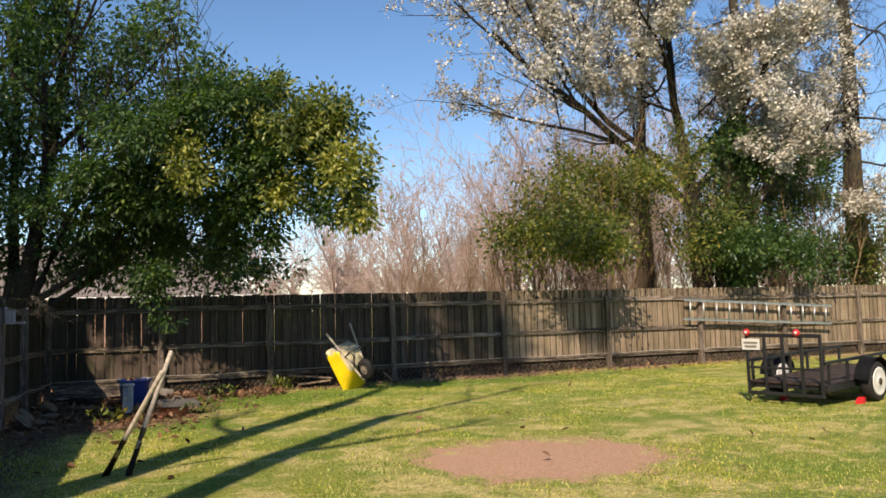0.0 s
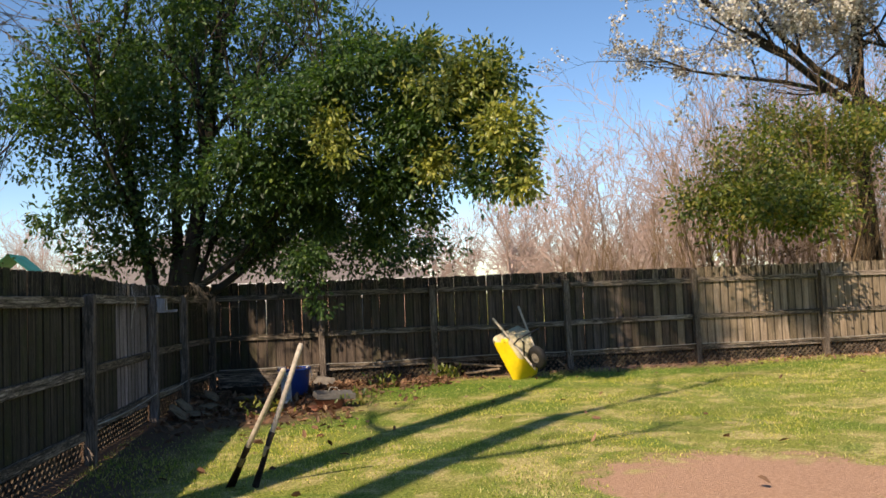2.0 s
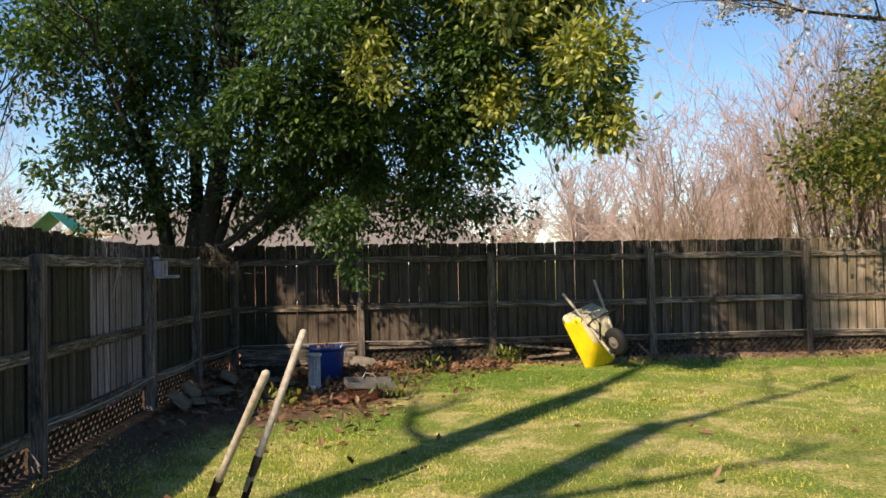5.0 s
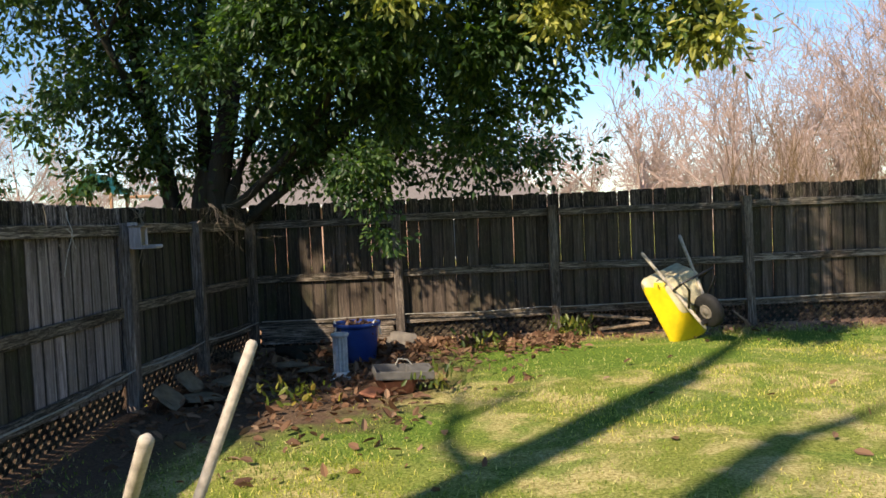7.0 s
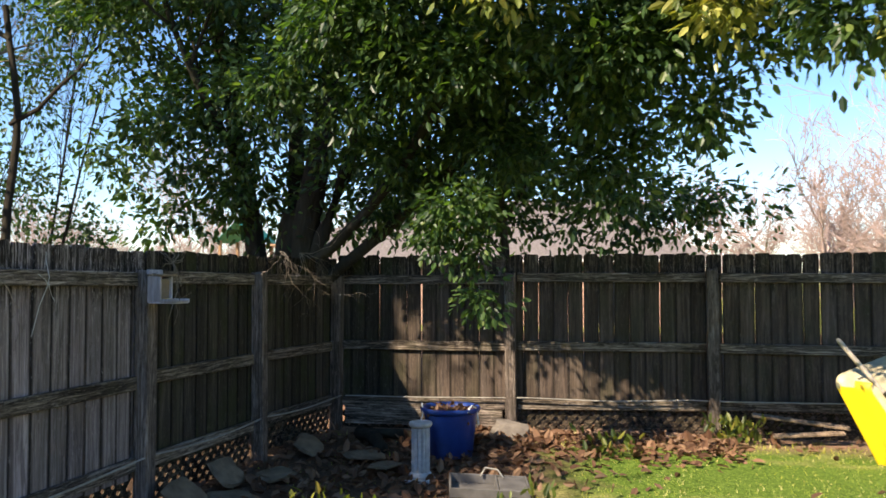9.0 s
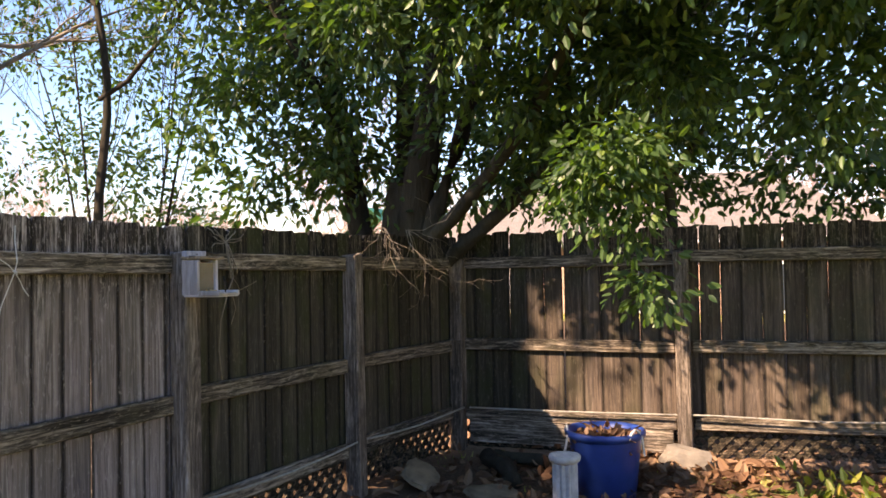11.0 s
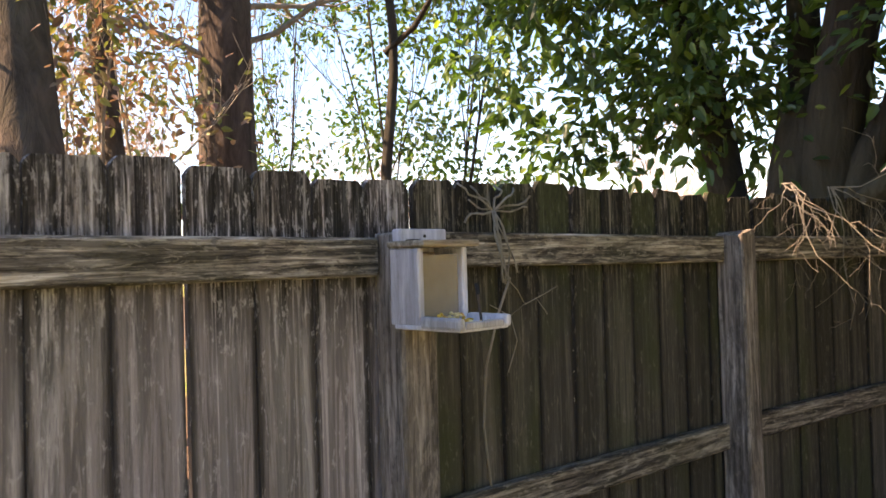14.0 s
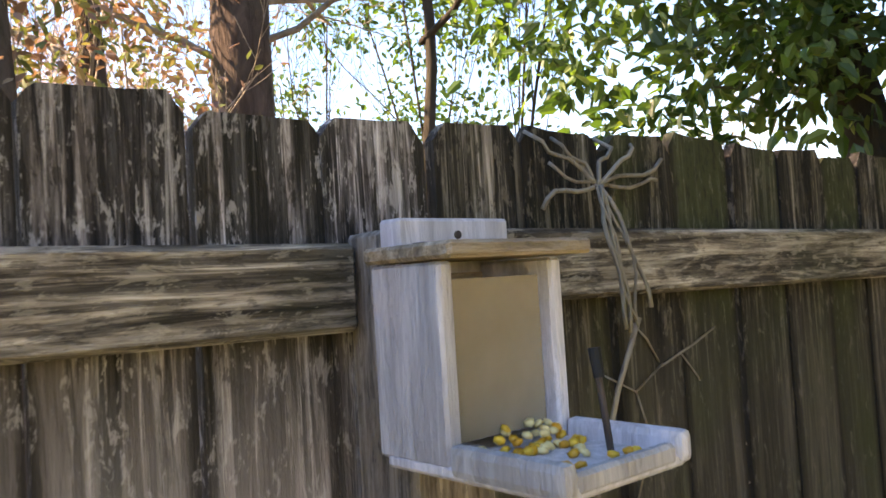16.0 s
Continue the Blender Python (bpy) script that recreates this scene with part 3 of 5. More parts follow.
# ---- trees behind the fences ----
def corner_tree():
    """Stands just outside the corner; its boughs reach far over the yard."""
    ox, oy = -1.6, 14.95
    t = thing("evergreen_tree", pose(ox, oy, 0), "broad glossy evergreen tree with several leaning trunks", "tree")
    b = Branches(11)
    V = Vector
    b.limb([V((-0.05, 0, 0)), V((-0.05, 0, 0.8)), V((-0.02, 0, 1.5)), V((0.02, 0, 2.3))], [0.3, 0.25, 0.22, 0.12], 12)
    stems = [((-0.2, 0, 0.7), (-0.2, 0.05, 1), 5.4, 0.12), ((-0.08, 0.12, 1.5), (-0.04, 0.05, 1), 5.0, 0.1), ((0.05, -0.02, 1.5), (0.17, -0.02, 1), 4.7, 0.15), ((0.12, 0, 1.6), (0.5, -0.2, 0.9), 3.7, 0.08),
             ((0.15, 0, 1.4), (0.85, -0.3, 0.55), 3.9, 0.065), ((0.15, -0.02, 1.7), (0.75, -0.62, 0.5), 4.0, 0.06), ((2.1, 0.5, 0.1), (0.12, 0.0, 1), 3.4, 0.06)]
    for p, w, ln, rad in stems:
        b.grow(V(p), V(w), ln, rad, 3, kids=5, wander=0.1, lift=0.1, spread=0.75, shrink=0.5, minr=0.004, sides=9, steps=7, bare=0.4)
    part("trunk", b.mesh("trunk", BARK), None, t)

    def crown(name, blobs, clumps, per, radius, leaf, material, seed, split=0, shell=0.2, ratio=0.45, droop=0.5, kind=""):
        p, w, _ = clump_points([(q[0] - ox, q[1] - oy, *q[2:]) for q in blobs], clumps, per, radius, seed, shell, split)
        ob = part(name, leaf_mesh(name, p, w, leaf, material, seed + 1, ratio, droop), None, t)
        if kind:
            tagged(ob, kind=kind)

    crown("crown", [(-1.8, 15.1, 4.6, 1.5, 1.3, 1.6), (-0.6, 15.3, 6.0, 2.0, 1.6, 1.3), (0.6, 14.4, 4.6, 1.1, 1.0, 1.2), (1.5, 13.7, 4.5, 1.2, 1.2, 1.0), (2.2, 13.2, 4.9, 0.9, 0.8, 0.6), (0.8, 13.8, 5.7, 1.0, 0.9, 0.7), (-1.9, 14.8, 6.2, 1.4, 1.2, 1.2),
                    (-2.7, 15.0, 4.6, 1.0, 0.9, 1.0), (-3.0, 14.9, 3.2, 0.9, 0.7, 0.8), (-2.6, 14.7, 2.4, 0.8, 0.4, 0.4), (0.3, 15.0, 3.2, 1.1, 0.8, 0.8), (0.6, 13.6, 3.6, 0.8, 0.7, 0.5), (-3.3, 14.9, 4.2, 0.9, 0.8, 1.0), (-3.2, 15.0, 5.3, 1.0, 0.8, 0.8), (-2.3, 14.6, 3.2, 0.9, 0.5, 0.6)], 2000, 22, 0.1, 0.088, LAUREL, 21, 16)
    crown("inner_foliage", [(-2.0, 15.1, 4.2, 1.6, 0.9, 1.8), (-2.1, 14.9, 2.6, 0.9, 0.6, 0.6), (-1.5, 15.3, 2.35, 1.0, 0.5, 0.45), (0.0, 15.7, 2.5, 1.2, 0.4, 0.6), (1.6, 15.8, 2.3, 1.2, 0.4, 0.5)], 430, 20, 0.14, 0.09, LAUREL, 26)
    crown("back_foliage", [(0.2, 15.9, 2.5, 1.3, 0.4, 0.5), (2.0, 16.0, 2.4, 1.2, 0.4, 0.45), (-0.9, 15.7, 2.9, 0.7, 0.4, 0.6)], 210, 22, 0.12, 0.085, LAUREL, 30)
    crown("low_bough", [(0.2, 14.3, 2.75, 0.9, 0.5, 0.45), (1.2, 13.8, 2.7, 1.0, 0.6, 0.5), (2.1, 13.2, 3.0, 0.8, 0.6, 0.4), (1.5, 13.3, 3.3, 1.1, 0.7, 0.5), (-0.5, 14.6, 2.5, 0.6, 0.3, 0.4), (-0.6, 13.3, 3.3, 0.9, 0.5, 0.45), (-0.1, 13.0, 3.6, 0.6, 0.4, 0.4), (0.4, 13.2, 3.2, 0.7, 0.4, 0.3), (-0.3, 13.9, 2.75, 0.5, 0.3, 0.3)], 950, 23, 0.105, 0.076, LAUREL, 24, 8)
    crown("overhanging_bough", [(2.4, 12.6, 3.7, 0.9, 0.8, 0.7), (2.9, 11.9, 3.2, 0.5, 0.5, 0.45), (1.6, 12.6, 4.0, 0.8, 0.6, 0.6), (2.8, 12.2, 4.2, 0.6, 0.5, 0.5), (0.9, 13.0, 3.3, 0.7, 0.5, 0.4), (0.5, 12.4, 4.2, 0.8, 0.5, 0.5), (1.3, 12.1, 4.6, 0.6, 0.4, 0.4)], 1000, 23, 0.1, 0.076, LAUREL, 28, 9)
    # Brighter leaf copy placed where the sun strikes the outer boughs.
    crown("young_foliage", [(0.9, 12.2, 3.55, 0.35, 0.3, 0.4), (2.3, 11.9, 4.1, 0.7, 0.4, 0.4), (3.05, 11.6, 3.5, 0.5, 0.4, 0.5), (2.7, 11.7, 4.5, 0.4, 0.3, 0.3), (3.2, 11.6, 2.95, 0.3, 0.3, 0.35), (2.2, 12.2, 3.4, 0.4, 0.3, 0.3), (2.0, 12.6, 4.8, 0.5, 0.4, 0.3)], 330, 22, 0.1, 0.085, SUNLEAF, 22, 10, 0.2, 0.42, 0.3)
    crown("hanging_spray", [(0.5, 13.25, 1.8, 0.2, 0.16, 0.2), (0.4, 13.2, 2.1, 0.3, 0.25, 0.22), (0.6, 13.3, 1.42, 0.11, 0.1, 0.18), (0.2, 13.2, 1.95, 0.1, 0.1, 0.16)], 84, 18, 0.075, 0.066, LAUREL, 23, 0, 0.3, 0.5, 0.9, "stuff")
    return t


corner_tree()


def shade_tree():
    """The tall tree beyond the side fence whose trunks and limbs throw the long shadows on the lawn."""
    t = thing("tall_tree", pose(-4.2, 2.4, 0), "tall bare-limbed tree outside the side fence", "tree")
    b = Branches(4)
    V = Vector
    b.limb([V((0, 0, 0)), V((0.05, 0, 3)), V((-0.05, 0.05, 7)), V((0.1, 0.1, 10.5))], [0.34, 0.27, 0.22, 0.17], 10)
    b.limb([V((0.7, -0.9, 0)), V((0.75, -0.9, 3)), V((0.6, -0.9, 7)), V((0.9, -0.8, 9.5))], [0.26, 0.2, 0.17, 0.13], 8)
    for p, w, ln, rad in [((0.1, 0.1, 10.4), (0.1, 0.3, 1), 3.6, 0.11), ((0, 0, 8.0), (-0.8, 0.3, 0.8), 2.2, 0.07), ((0.9, -0.8, 9.4), (0.5, 0.0, 0.9), 3.0, 0.08), ((0.6, -0.9, 7.4), (0.8, -0.3, 0.6), 2.4, 0.06)]:
        b.grow(V(p), V(w), ln, rad, 3, kids=4, wander=0.15, spread=0.8, shrink=0.6, sides=6, steps=5)
    part("trunk", b.mesh("trunk", BARK), None, t)
    # Unseen leaf clumps added high up to dapple the back fence with shade.
    blobs = [(2.3, 1.1, 13.3, 1.3, 0.9, 0.55), (4.6, 1.0, 13.6, 0.5, 0.4, 0.3)]
    p, w, _ = clump_points(blobs, 190, 16, 0.2, 31, 0.1)
    part("crown", leaf_mesh("crown", p, w, 0.13, LAUREL, 32, 0.45, 0.4), None, t)


shade_tree()


def side_tree():
    """A second tall tree beyond the side fence; its unseen crown is added to keep the corner tree in shade."""
    t = thing("tall_tree", pose(-5.6, 8.4, 0), "tall tree outside the side fence, its unseen high crown added for shade", "tree")
    b = Branches(14)
    V = Vector
    b.limb([V((0, 0, 0)), V((0.05, 0, 3)), V((0.1, 0.1, 6)), V((0.4, 0.4, 8.5))], [0.3, 0.24, 0.2, 0.14], 10)
    for w in ((1, 0.6, 0.7), (0.4, 0.9, 0.8), (-0.5, 0.2, 1), (0.6, -0.4, 0.9)):
        b.grow(V((0.35, 0.35, 8.2)), V(w), 2.6, 0.09, 3, kids=4, wander=0.15, spread=0.8, shrink=0.6, sides=6, steps=5)
    part("trunk", b.mesh("trunk", BARK), None, t)
    tw = Branches(19)
    for p, w, ln in (((0.2, 0.2, 5.6), (1.0, 1.05, -0.55), 3.0), ((0.2, 0.2, 5.0), (1.0, 0.9, -0.45), 3.0), ((0.3, 0.3, 6.4), (0.9, 1.2, -0.5), 3.0)):
        tw.grow(V(p), V(w), ln, 0.03, 3, kids=5, wander=0.12, lift=-0.1, spread=0.6, shrink=0.45, minr=0.004, sides=5, steps=6, bare=0.45)
    part("bare_bough", tw.mesh("bare_bough", PALE_TWIG), None, t, "pale drooping leafless boughs")
    # Leaf clumps out of view, positioned to shade the corner tree and feeder.
    p, w, _ = clump_points([(0.4, 0.5, 9.1, 1.3, 1.0, 0.9), (-0.4, 0.3, 8.6, 0.9, 0.8, 0.7), (2.2, 1.0, 9.2, 0.8, 0.8, 0.6), (0.6, -1.5, 7.0, 1.05, 0.9, 0.8)], 500, 18, 0.2, 33, 0.1)
    part("crown", leaf_mesh("crown", p, w, 0.13, LAUREL, 34, 0.5, 0.4), None, t)


side_tree()


def pine(x, y, lean, rad, seed, label):
    t = thing("pine_tree", pose(x, y, 0), label, "tree", "tall trunks beyond the side fence")
    b = Branches(seed)
    V = Vector
    b.limb([V((lean * (z - 2), 0, z)) + V((0.04 * math.sin(z + seed), 0.03 * math.cos(z * 1.3), 0)) for z in np.arange(0, 11, 0.6)], [rad * (1.15 - 0.04 * k) for k in range(19)], 14)
    part("trunk", b.mesh("trunk", PINE_BARK), None, t)
    br = Branches(seed + 1)
    for k in range(5):
        a = br.r.uniform(0, 6.28)
        z = br.r.uniform(2.6, 6)
        br.grow(V((lean * (z - 2), 0, z)), V((math.cos(a), math.sin(a), 0.3)), 1.9, 0.035, 3, kids=4, wander=0.25, spread=0.9, shrink=0.55, minr=0.004, sides=5, steps=4)
    part("branch", br.mesh("branch", PALE_TWIG), None, t)
    return t


pine(-4.75, 12.35, -0.3, 0.2, 41, "thick leaning trunk with plated brown bark")
pine(-6.45, 14.5, -0.01, 0.26, 44, "thick upright trunk with plated brown bark")


pine(-5.6, 13.2, -0.3, 0.085, 47, "slim leaning trunk with plated brown bark")


def stem_tree():
    t = thing("slender_tree", pose(-5.2, 15.35, 0), "slender dark stem of a young tree", "tree")
    b = Branches(6)
    V = Vector
    b.limb([V((0.05 * math.sin(z * 2.3) - 0.03 * (z - 2), 0.05 * math.cos(z * 1.7), z)) for z in np.arange(0, 5.2, 0.4)], [0.06 - 0.0022 * k for k in range(13)], 8)
    b.grow(V((-0.06, 0, 3.4)), V((0.8, 0.1, 0.5)), 1.8, 0.03, 3, kids=4, sides=5)
    b.grow(V((-0.08, 0, 4.4)), V((-0.7, 0.2, 0.7)), 1.8, 0.03, 3, kids=4, sides=5)
    part("trunk", b.mesh("trunk", BARK), None, t)
    p, w, _ = clump_points([(0.6, 0.1, 5.0, 0.9, 0.6, 0.6), (-0.5, 0.1, 5.5, 0.9, 0.7, 0.5)], 110, 14, 0.15, 61, 0.3)
    part("crown", leaf_mesh("crown", p, w, 0.1, LAUREL, 62, 0.42, 0.8), None, t)


stem_tree()


def thicket(x, y, blobs, clumps, mat, size, seed, label, stems=5, twig=None, per=14, radius=0.16):
    """Saplings with thin stems and sparse leaves."""
    t = thing("thicket_shrub", pose(x, y, 0), label, "shrub")
    b = Branches(seed)
    for k in range(stems):
        w = Vector((b.r.uniform(-0.35, 0.35), b.r.uniform(-0.25, 0.25), 1))
        b.grow(Vector((b.r.uniform(-0.5, 0.5), b.r.uniform(-0.3, 0.3), 0.05)), w, max(q[2] for q in blobs) * 0.9, 0.025, 3, kids=4, wander=0.12, spread=0.6, shrink=0.5, minr=0.003, sides=5, steps=6)
    part("stem", b.mesh("stem", twig or BARK), None, t)
    p, w, _ = clump_points(blobs, clumps, per, radius, seed + 1, 0.1, 8)
    part("foliage", leaf_mesh("foliage", p, w, size, mat, seed + 2, 0.5, 0.4), None, t)
    return t


thicket(-6.0, 12.6, [(0, 0, 3.6, 1.5, 0.8, 1.3), (0.3, 0.8, 2.6, 1.0, 0.7, 0.7)], 190, RUSTLEAF, 0.075, 71, "sapling with rust and yellow leaves", 4, PALE_TWIG)
thicket(-8.2, 14.6, [(0, 0, 3.4, 1.6, 1.2, 1.6), (0.6, -1.0, 4.6, 1.2, 1.0, 0.9)], 220, RUSTLEAF, 0.08, 81, "sapling with rust and yellow leaves", 4, PALE_TWIG)
thicket(-6.6, 16.9, [(0, 0, 3.6, 1.0, 0.7, 1.5), (0.7, 0.3, 2.6, 0.7, 0.6, 0.7), (0.2, 0, 5.2, 1.2, 0.8, 0.8)], 300, LAUREL, 0.08, 91, "loose green sapling seen against the sky", 4)
thicket(-9.5, 16.5, [(0, 0, 3.2, 1.8, 1.2, 1.6), (1.0, 0.3, 5.2, 1.4, 0.8, 0.8)], 220, LAUREL, 0.09, 95, "loose green sapling behind the trunks", 4)

# evergreen shrubs leaning over the back fence
thicket(8.4, 16.0, [(-0.2, -0.7, 3.5, 1.3, 1.3, 1.1), (1.2, -0.5, 4.1, 1.3, 1.2, 1.1), (0.6, -1.4, 2.9, 1.2, 0.7, 0.7), (-0.9, -0.9, 2.8, 0.8, 0.7, 0.6), (-0.4, -2.0, 2.8, 1.0, 0.4, 0.45), (0.7, -2.0, 2.8, 0.7, 0.4, 0.4)], 640, SHRUBLEAF, 0.085, 101, "dense green shrub leaning over the board fence", 7, BROWN_TWIG, 20)
thicket(10.8, 16.3, [(0, -0.6, 3.7, 1.3, 1.2, 1.3), (0.9, -0.3, 4.9, 1.2, 1.1, 0.9), (1.6, -0.9, 3.1, 1.1, 0.9, 0.9)], 430, SHRUBLEAF, 0.085, 111, "dense green shrub leaning over the board fence", 8, BROWN_TWIG, 20)
thicket(16.6, 16.4, [(0, 0, 2.6, 1.2, 0.6, 1.0), (0.4, 0.3, 4.4, 0.8, 0.7, 1.6), (-0.8, 0.2, 5.0, 0.9, 0.7, 1.5)], 420, LAUREL, 0.1, 125, "dark ivy thicket round bare trunks", 7, BROWN_TWIG, 18)
thicket(18.6, 16.6, [(0, 0, 2.4, 1.3, 0.6, 0.8), (0.6, 0, 3.8, 0.9, 0.6, 1.2)], 260, SHRUBLEAF, 0.1, 127, "brushy undergrowth behind the fence", 9, BROWN_TWIG, 14)
thicket(13.6, 16.5, [(0.3, -0.5, 3.0, 1.2, 1.1, 1.1), (0.9, 0, 4.6, 1.1, 1.0, 1.4), (-0.4, -1.2, 2.6, 0.9, 0.6, 0.6), (-0.6, -1.9, 2.6, 0.8, 0.4, 0.4), (1.2, -1.7, 2.5, 0.8, 0.4, 0.4)], 900, LAUREL, 0.1, 121, "dark ivy-clad shrub behind the ladder", 6, BROWN_TWIG, 20)


def reeds(x, y, n, hgt, seed, label):
    t = thing("brush_shrub", pose(x, y, 0), label, "shrub")
    b = Branches(seed)
    for k in range(n):
        w = Vector((b.r.uniform(-0.45, 0.45), b.r.uniform(-0.3, 0.3), 1))
        b.grow(Vector((b.r.uniform(-1.3, 1.3), b.r.uniform(-0.4, 0.4), 0.05)), w, hgt * b.r.uniform(0.6, 1.0), 0.012, 2, kids=4, wander=0.08, spread=0.4, shrink=0.45, minr=0.003, sides=4, steps=5)
    part("stem", b.mesh("stem", BROWN_TWIG), None, t)


reeds(9.2, 16.4, 60, 3.2, 131, "brown leafless brush standing behind the fence")
reeds(11.8, 16.6, 60, 3.2, 141, "brown leafless brush standing behind the fence")
reeds(14.8, 17.0, 60, 3.4, 161, "brown leafless brush standing behind the fence")
reeds(17.6, 17.2, 70, 3.6, 165, "brown leafless brush standing behind the fence")
reeds(6.8, 17.6, 40, 2.6, 151, "brown leafless brush standing behind the fence")


def pear_tree():
    t = thing("blossoming_tree", pose(14.4, 18.0, 0), "big tree in white blossom behind the back fence", "tree")
    b = Branches(17)
    V = Vector
    b.limb([V((0, 0, 0)), V((-0.05, 0, 2)), V((-0.2, 0, 4.2)), V((-0.5, 0, 6.0))], [0.3, 0.24, 0.2, 0.16], 10)
    for p, w, ln, rad in [((-0.2, 0, 4.0), (-1.0, -0.25, 0.45), 7.4, 0.12), ((-0.3, 0, 4.8), (-0.95, 0.0, 0.6), 6.8, 0.1), ((-0.5, 0, 6), (-0.3, -0.2, 1), 4.5, 0.12), ((-0.2, 0, 4.4), (0.8, -0.2, 0.8), 5.0, 0.11), ((-0.1, 0, 3.4), (1.0, -0.1, 0.35), 5.0, 0.09), ((-0.3, 0, 5.2), (0.2, -0.8, 0.7), 3.6, 0.09), ((-0.4, 0, 5.6), (-0.6, -0.6, 0.6), 4.6, 0.09), ((-0.1, 0, 3.2), (0.5, -0.7, 0.5), 3.6, 0.08)]:
        b.grow(V(p), V(w), ln, rad, 4, kids=5, wander=0.16, lift=0.08, spread=0.85, shrink=0.52, minr=0.004, sides=6, steps=5, bare=0.25)
    part("branch_crown", b.mesh("branch_crown", BARK), None, t)
    g = np.random.default_rng(171)
    tips = np.array([list(p) for p, d in b.tips if p.x > -6.2 or b.r.random() < 0.3])
    per = 13
    pts = (tips[:, None, :] + g.normal(0, 0.085, (len(tips), per, 3))).reshape(-1, 3)
    part("blossom", leaf_mesh("blossom", pts, g.normal(0, 1, pts.shape), 0.065, BLOSSOM, 172, 0.95, 0.0), None, t)
    return t


pear_tree()


def vine_trunk(x, y, rad, seed, label):
    t = thing("vine_tree", pose(x, y, 0), label, "tree")
    b = Branches(seed)
    V = Vector
    b.limb([V((0.05 * math.sin(z), 0, z)) for z in np.arange(0, 15, 0.75)], [rad * (1.1 - 0.045 * k) for k in range(20)], 12)
    for k in range(13):
        z = b.r.uniform(2.6, 11.0)
        a = b.r.uniform(0, 6.28)
        b.grow(V((0, 0, z)), V((math.cos(a), math.sin(a), b.r.uniform(-0.4, 0.7))), 2.0, 0.04, 3, kids=5, wander=0.3, lift=-0.15, spread=0.9, shrink=0.55, minr=0.004, sides=5, steps=5)
    part("trunk", b.mesh("trunk", BARK if seed % 2 else PALE_TWIG), None, t)


vine_trunk(12.35, 17.6, 0.17, 181, "dark straight trunk behind the back fence")
vine_trunk(15.2, 17.2, 0.22, 185, "dark ivy-grown trunk behind the back fence")
vine_trunk(19.3, 17.3, 0.32, 189, "stout tan trunk hung with bare vines")
vine_trunk(17.4, 18.6, 0.16, 192, "pale trunk hung with bare vines")


# ---- distance ----
def bare_tree(seed, hgt):
    t = thing("bare_tree", pose(0, 0, 0), "leafless pinkish-grey tree in the distance", "tree", "bare trees in the distance")
    b = Branches(seed)
    st = Branches(seed + 1)
    st.limb([Vector((0, 0, 0)), Vector((0.05, 0, hgt * 0.15)), Vector((0, 0.05, hgt * 0.36))], [0.16, 0.13, 0.08], 7)
    part("trunk", st.mesh("trunk", TWIG), None, t)
    for k in range(7):
        a = b.r.uniform(0, 6.28)
        b.grow(Vector((0, 0, hgt * b.r.uniform(0.04, 0.32))), Vector((math.cos(a) * 0.7, math.sin(a) * 0.7, 1)), hgt * b.r.uniform(0.4, 0.62), 0.07, 3, kids=5, wander=0.25, lift=0.08, spread=0.95, shrink=0.58, minr=0.013, sides=3, steps=3, bare=0.15, least=2)
    part("branch_crown", b.mesh("branch_crown", TWIG), None, t)
    return t


def woods():
    r = random.Random(9)
    kinds = [bare_tree(201, 10.5), bare_tree(207, 13.5), bare_tree(213, 8.0)]
    kinds[0].matrix_world = pose(15.0, 42.0, 0)
    kinds[1].matrix_world = pose(23.5, 44.0, 0)
    kinds[2].matrix_world = pose(9.5, 40.0, 0)
    spots = [(18.5, 46, 1, 0.8), (26, 40, 1, 1.05), (29, 46, 1, 1.0), (22, 37, 0, 0.95), (12, 46, 2, 1.0), (6, 44, 2, 0.9), (20.5, 52, 2, 0.9), (33, 44, 1, 1.1), (25, 50, 0, 1.2), (28, 34, 0, 0.8), (36, 38, 1, 1.0), (17, 38, 2, 0.6), (13.5, 37, 2, 0.55), (31, 52, 1, 1.0)]
    for k in range(34):
        spots.append((r.uniform(-50, 70), r.uniform(48, 78), r.randrange(3), r.uniform(0.5, 0.95)))
    for k in range(8):
        spots.append((r.uniform(17, 31), r.uniform(38, 50), r.randrange(3), r.uniform(0.7, 1.05)))
    for k in range(9):
        spots.append((r.uniform(8, 44), r.uniform(36, 52), r.randrange(3), r.uniform(0.35, 0.8)))
    for k in range(16):
        spots.append((r.uniform(-46, -14), r.uniform(12, 46), r.randrange(3), r.uniform(0.5, 0.85)))
    for k in range(16):
        spots.append((r.uniform(-6, 36), r.uniform(33, 44), 2, r.uniform(0.4, 0.75)))
    for k in range(14):
        spots.append((r.uniform(-34, -8), r.uniform(36, 46), 2, r.uniform(0.4, 0.75)))
    for x, y, k, s in spots:
        o = copy_thing(kinds[k], pose(x, y, 0, 0, 0, r.uniform(0, 360)) @ Matrix.Diagonal((s, s, s, 1)))


woods()

# Unseen wall behind the camera, added to hold back part of the sky fill.
BLOCKER_WALL = plain("pale_blocker", (0.4, 0.38, 0.34), 0.8, 0, 0.15, 3)
back_wall = new("wall_south", mesh_of("wall_south", box(34, 0.3, 6.4, 0.01, (8, -6.8, 3.3)), BLOCKER_WALL))
tagged(back_wall, "plain pale unseen wall added to close the yard and cut sky light", "wall", kind="structure")
SHINGLE = plain("grey_shingle", (0.19, 0.165, 0.155), 0.9, 0, 0.3, 20, 0.2, 0.6)
BRICK = plain("pinkish_brick", (0.42, 0.27, 0.21), 0.9, 0, 0.3, 18, 0.2, 0.3)
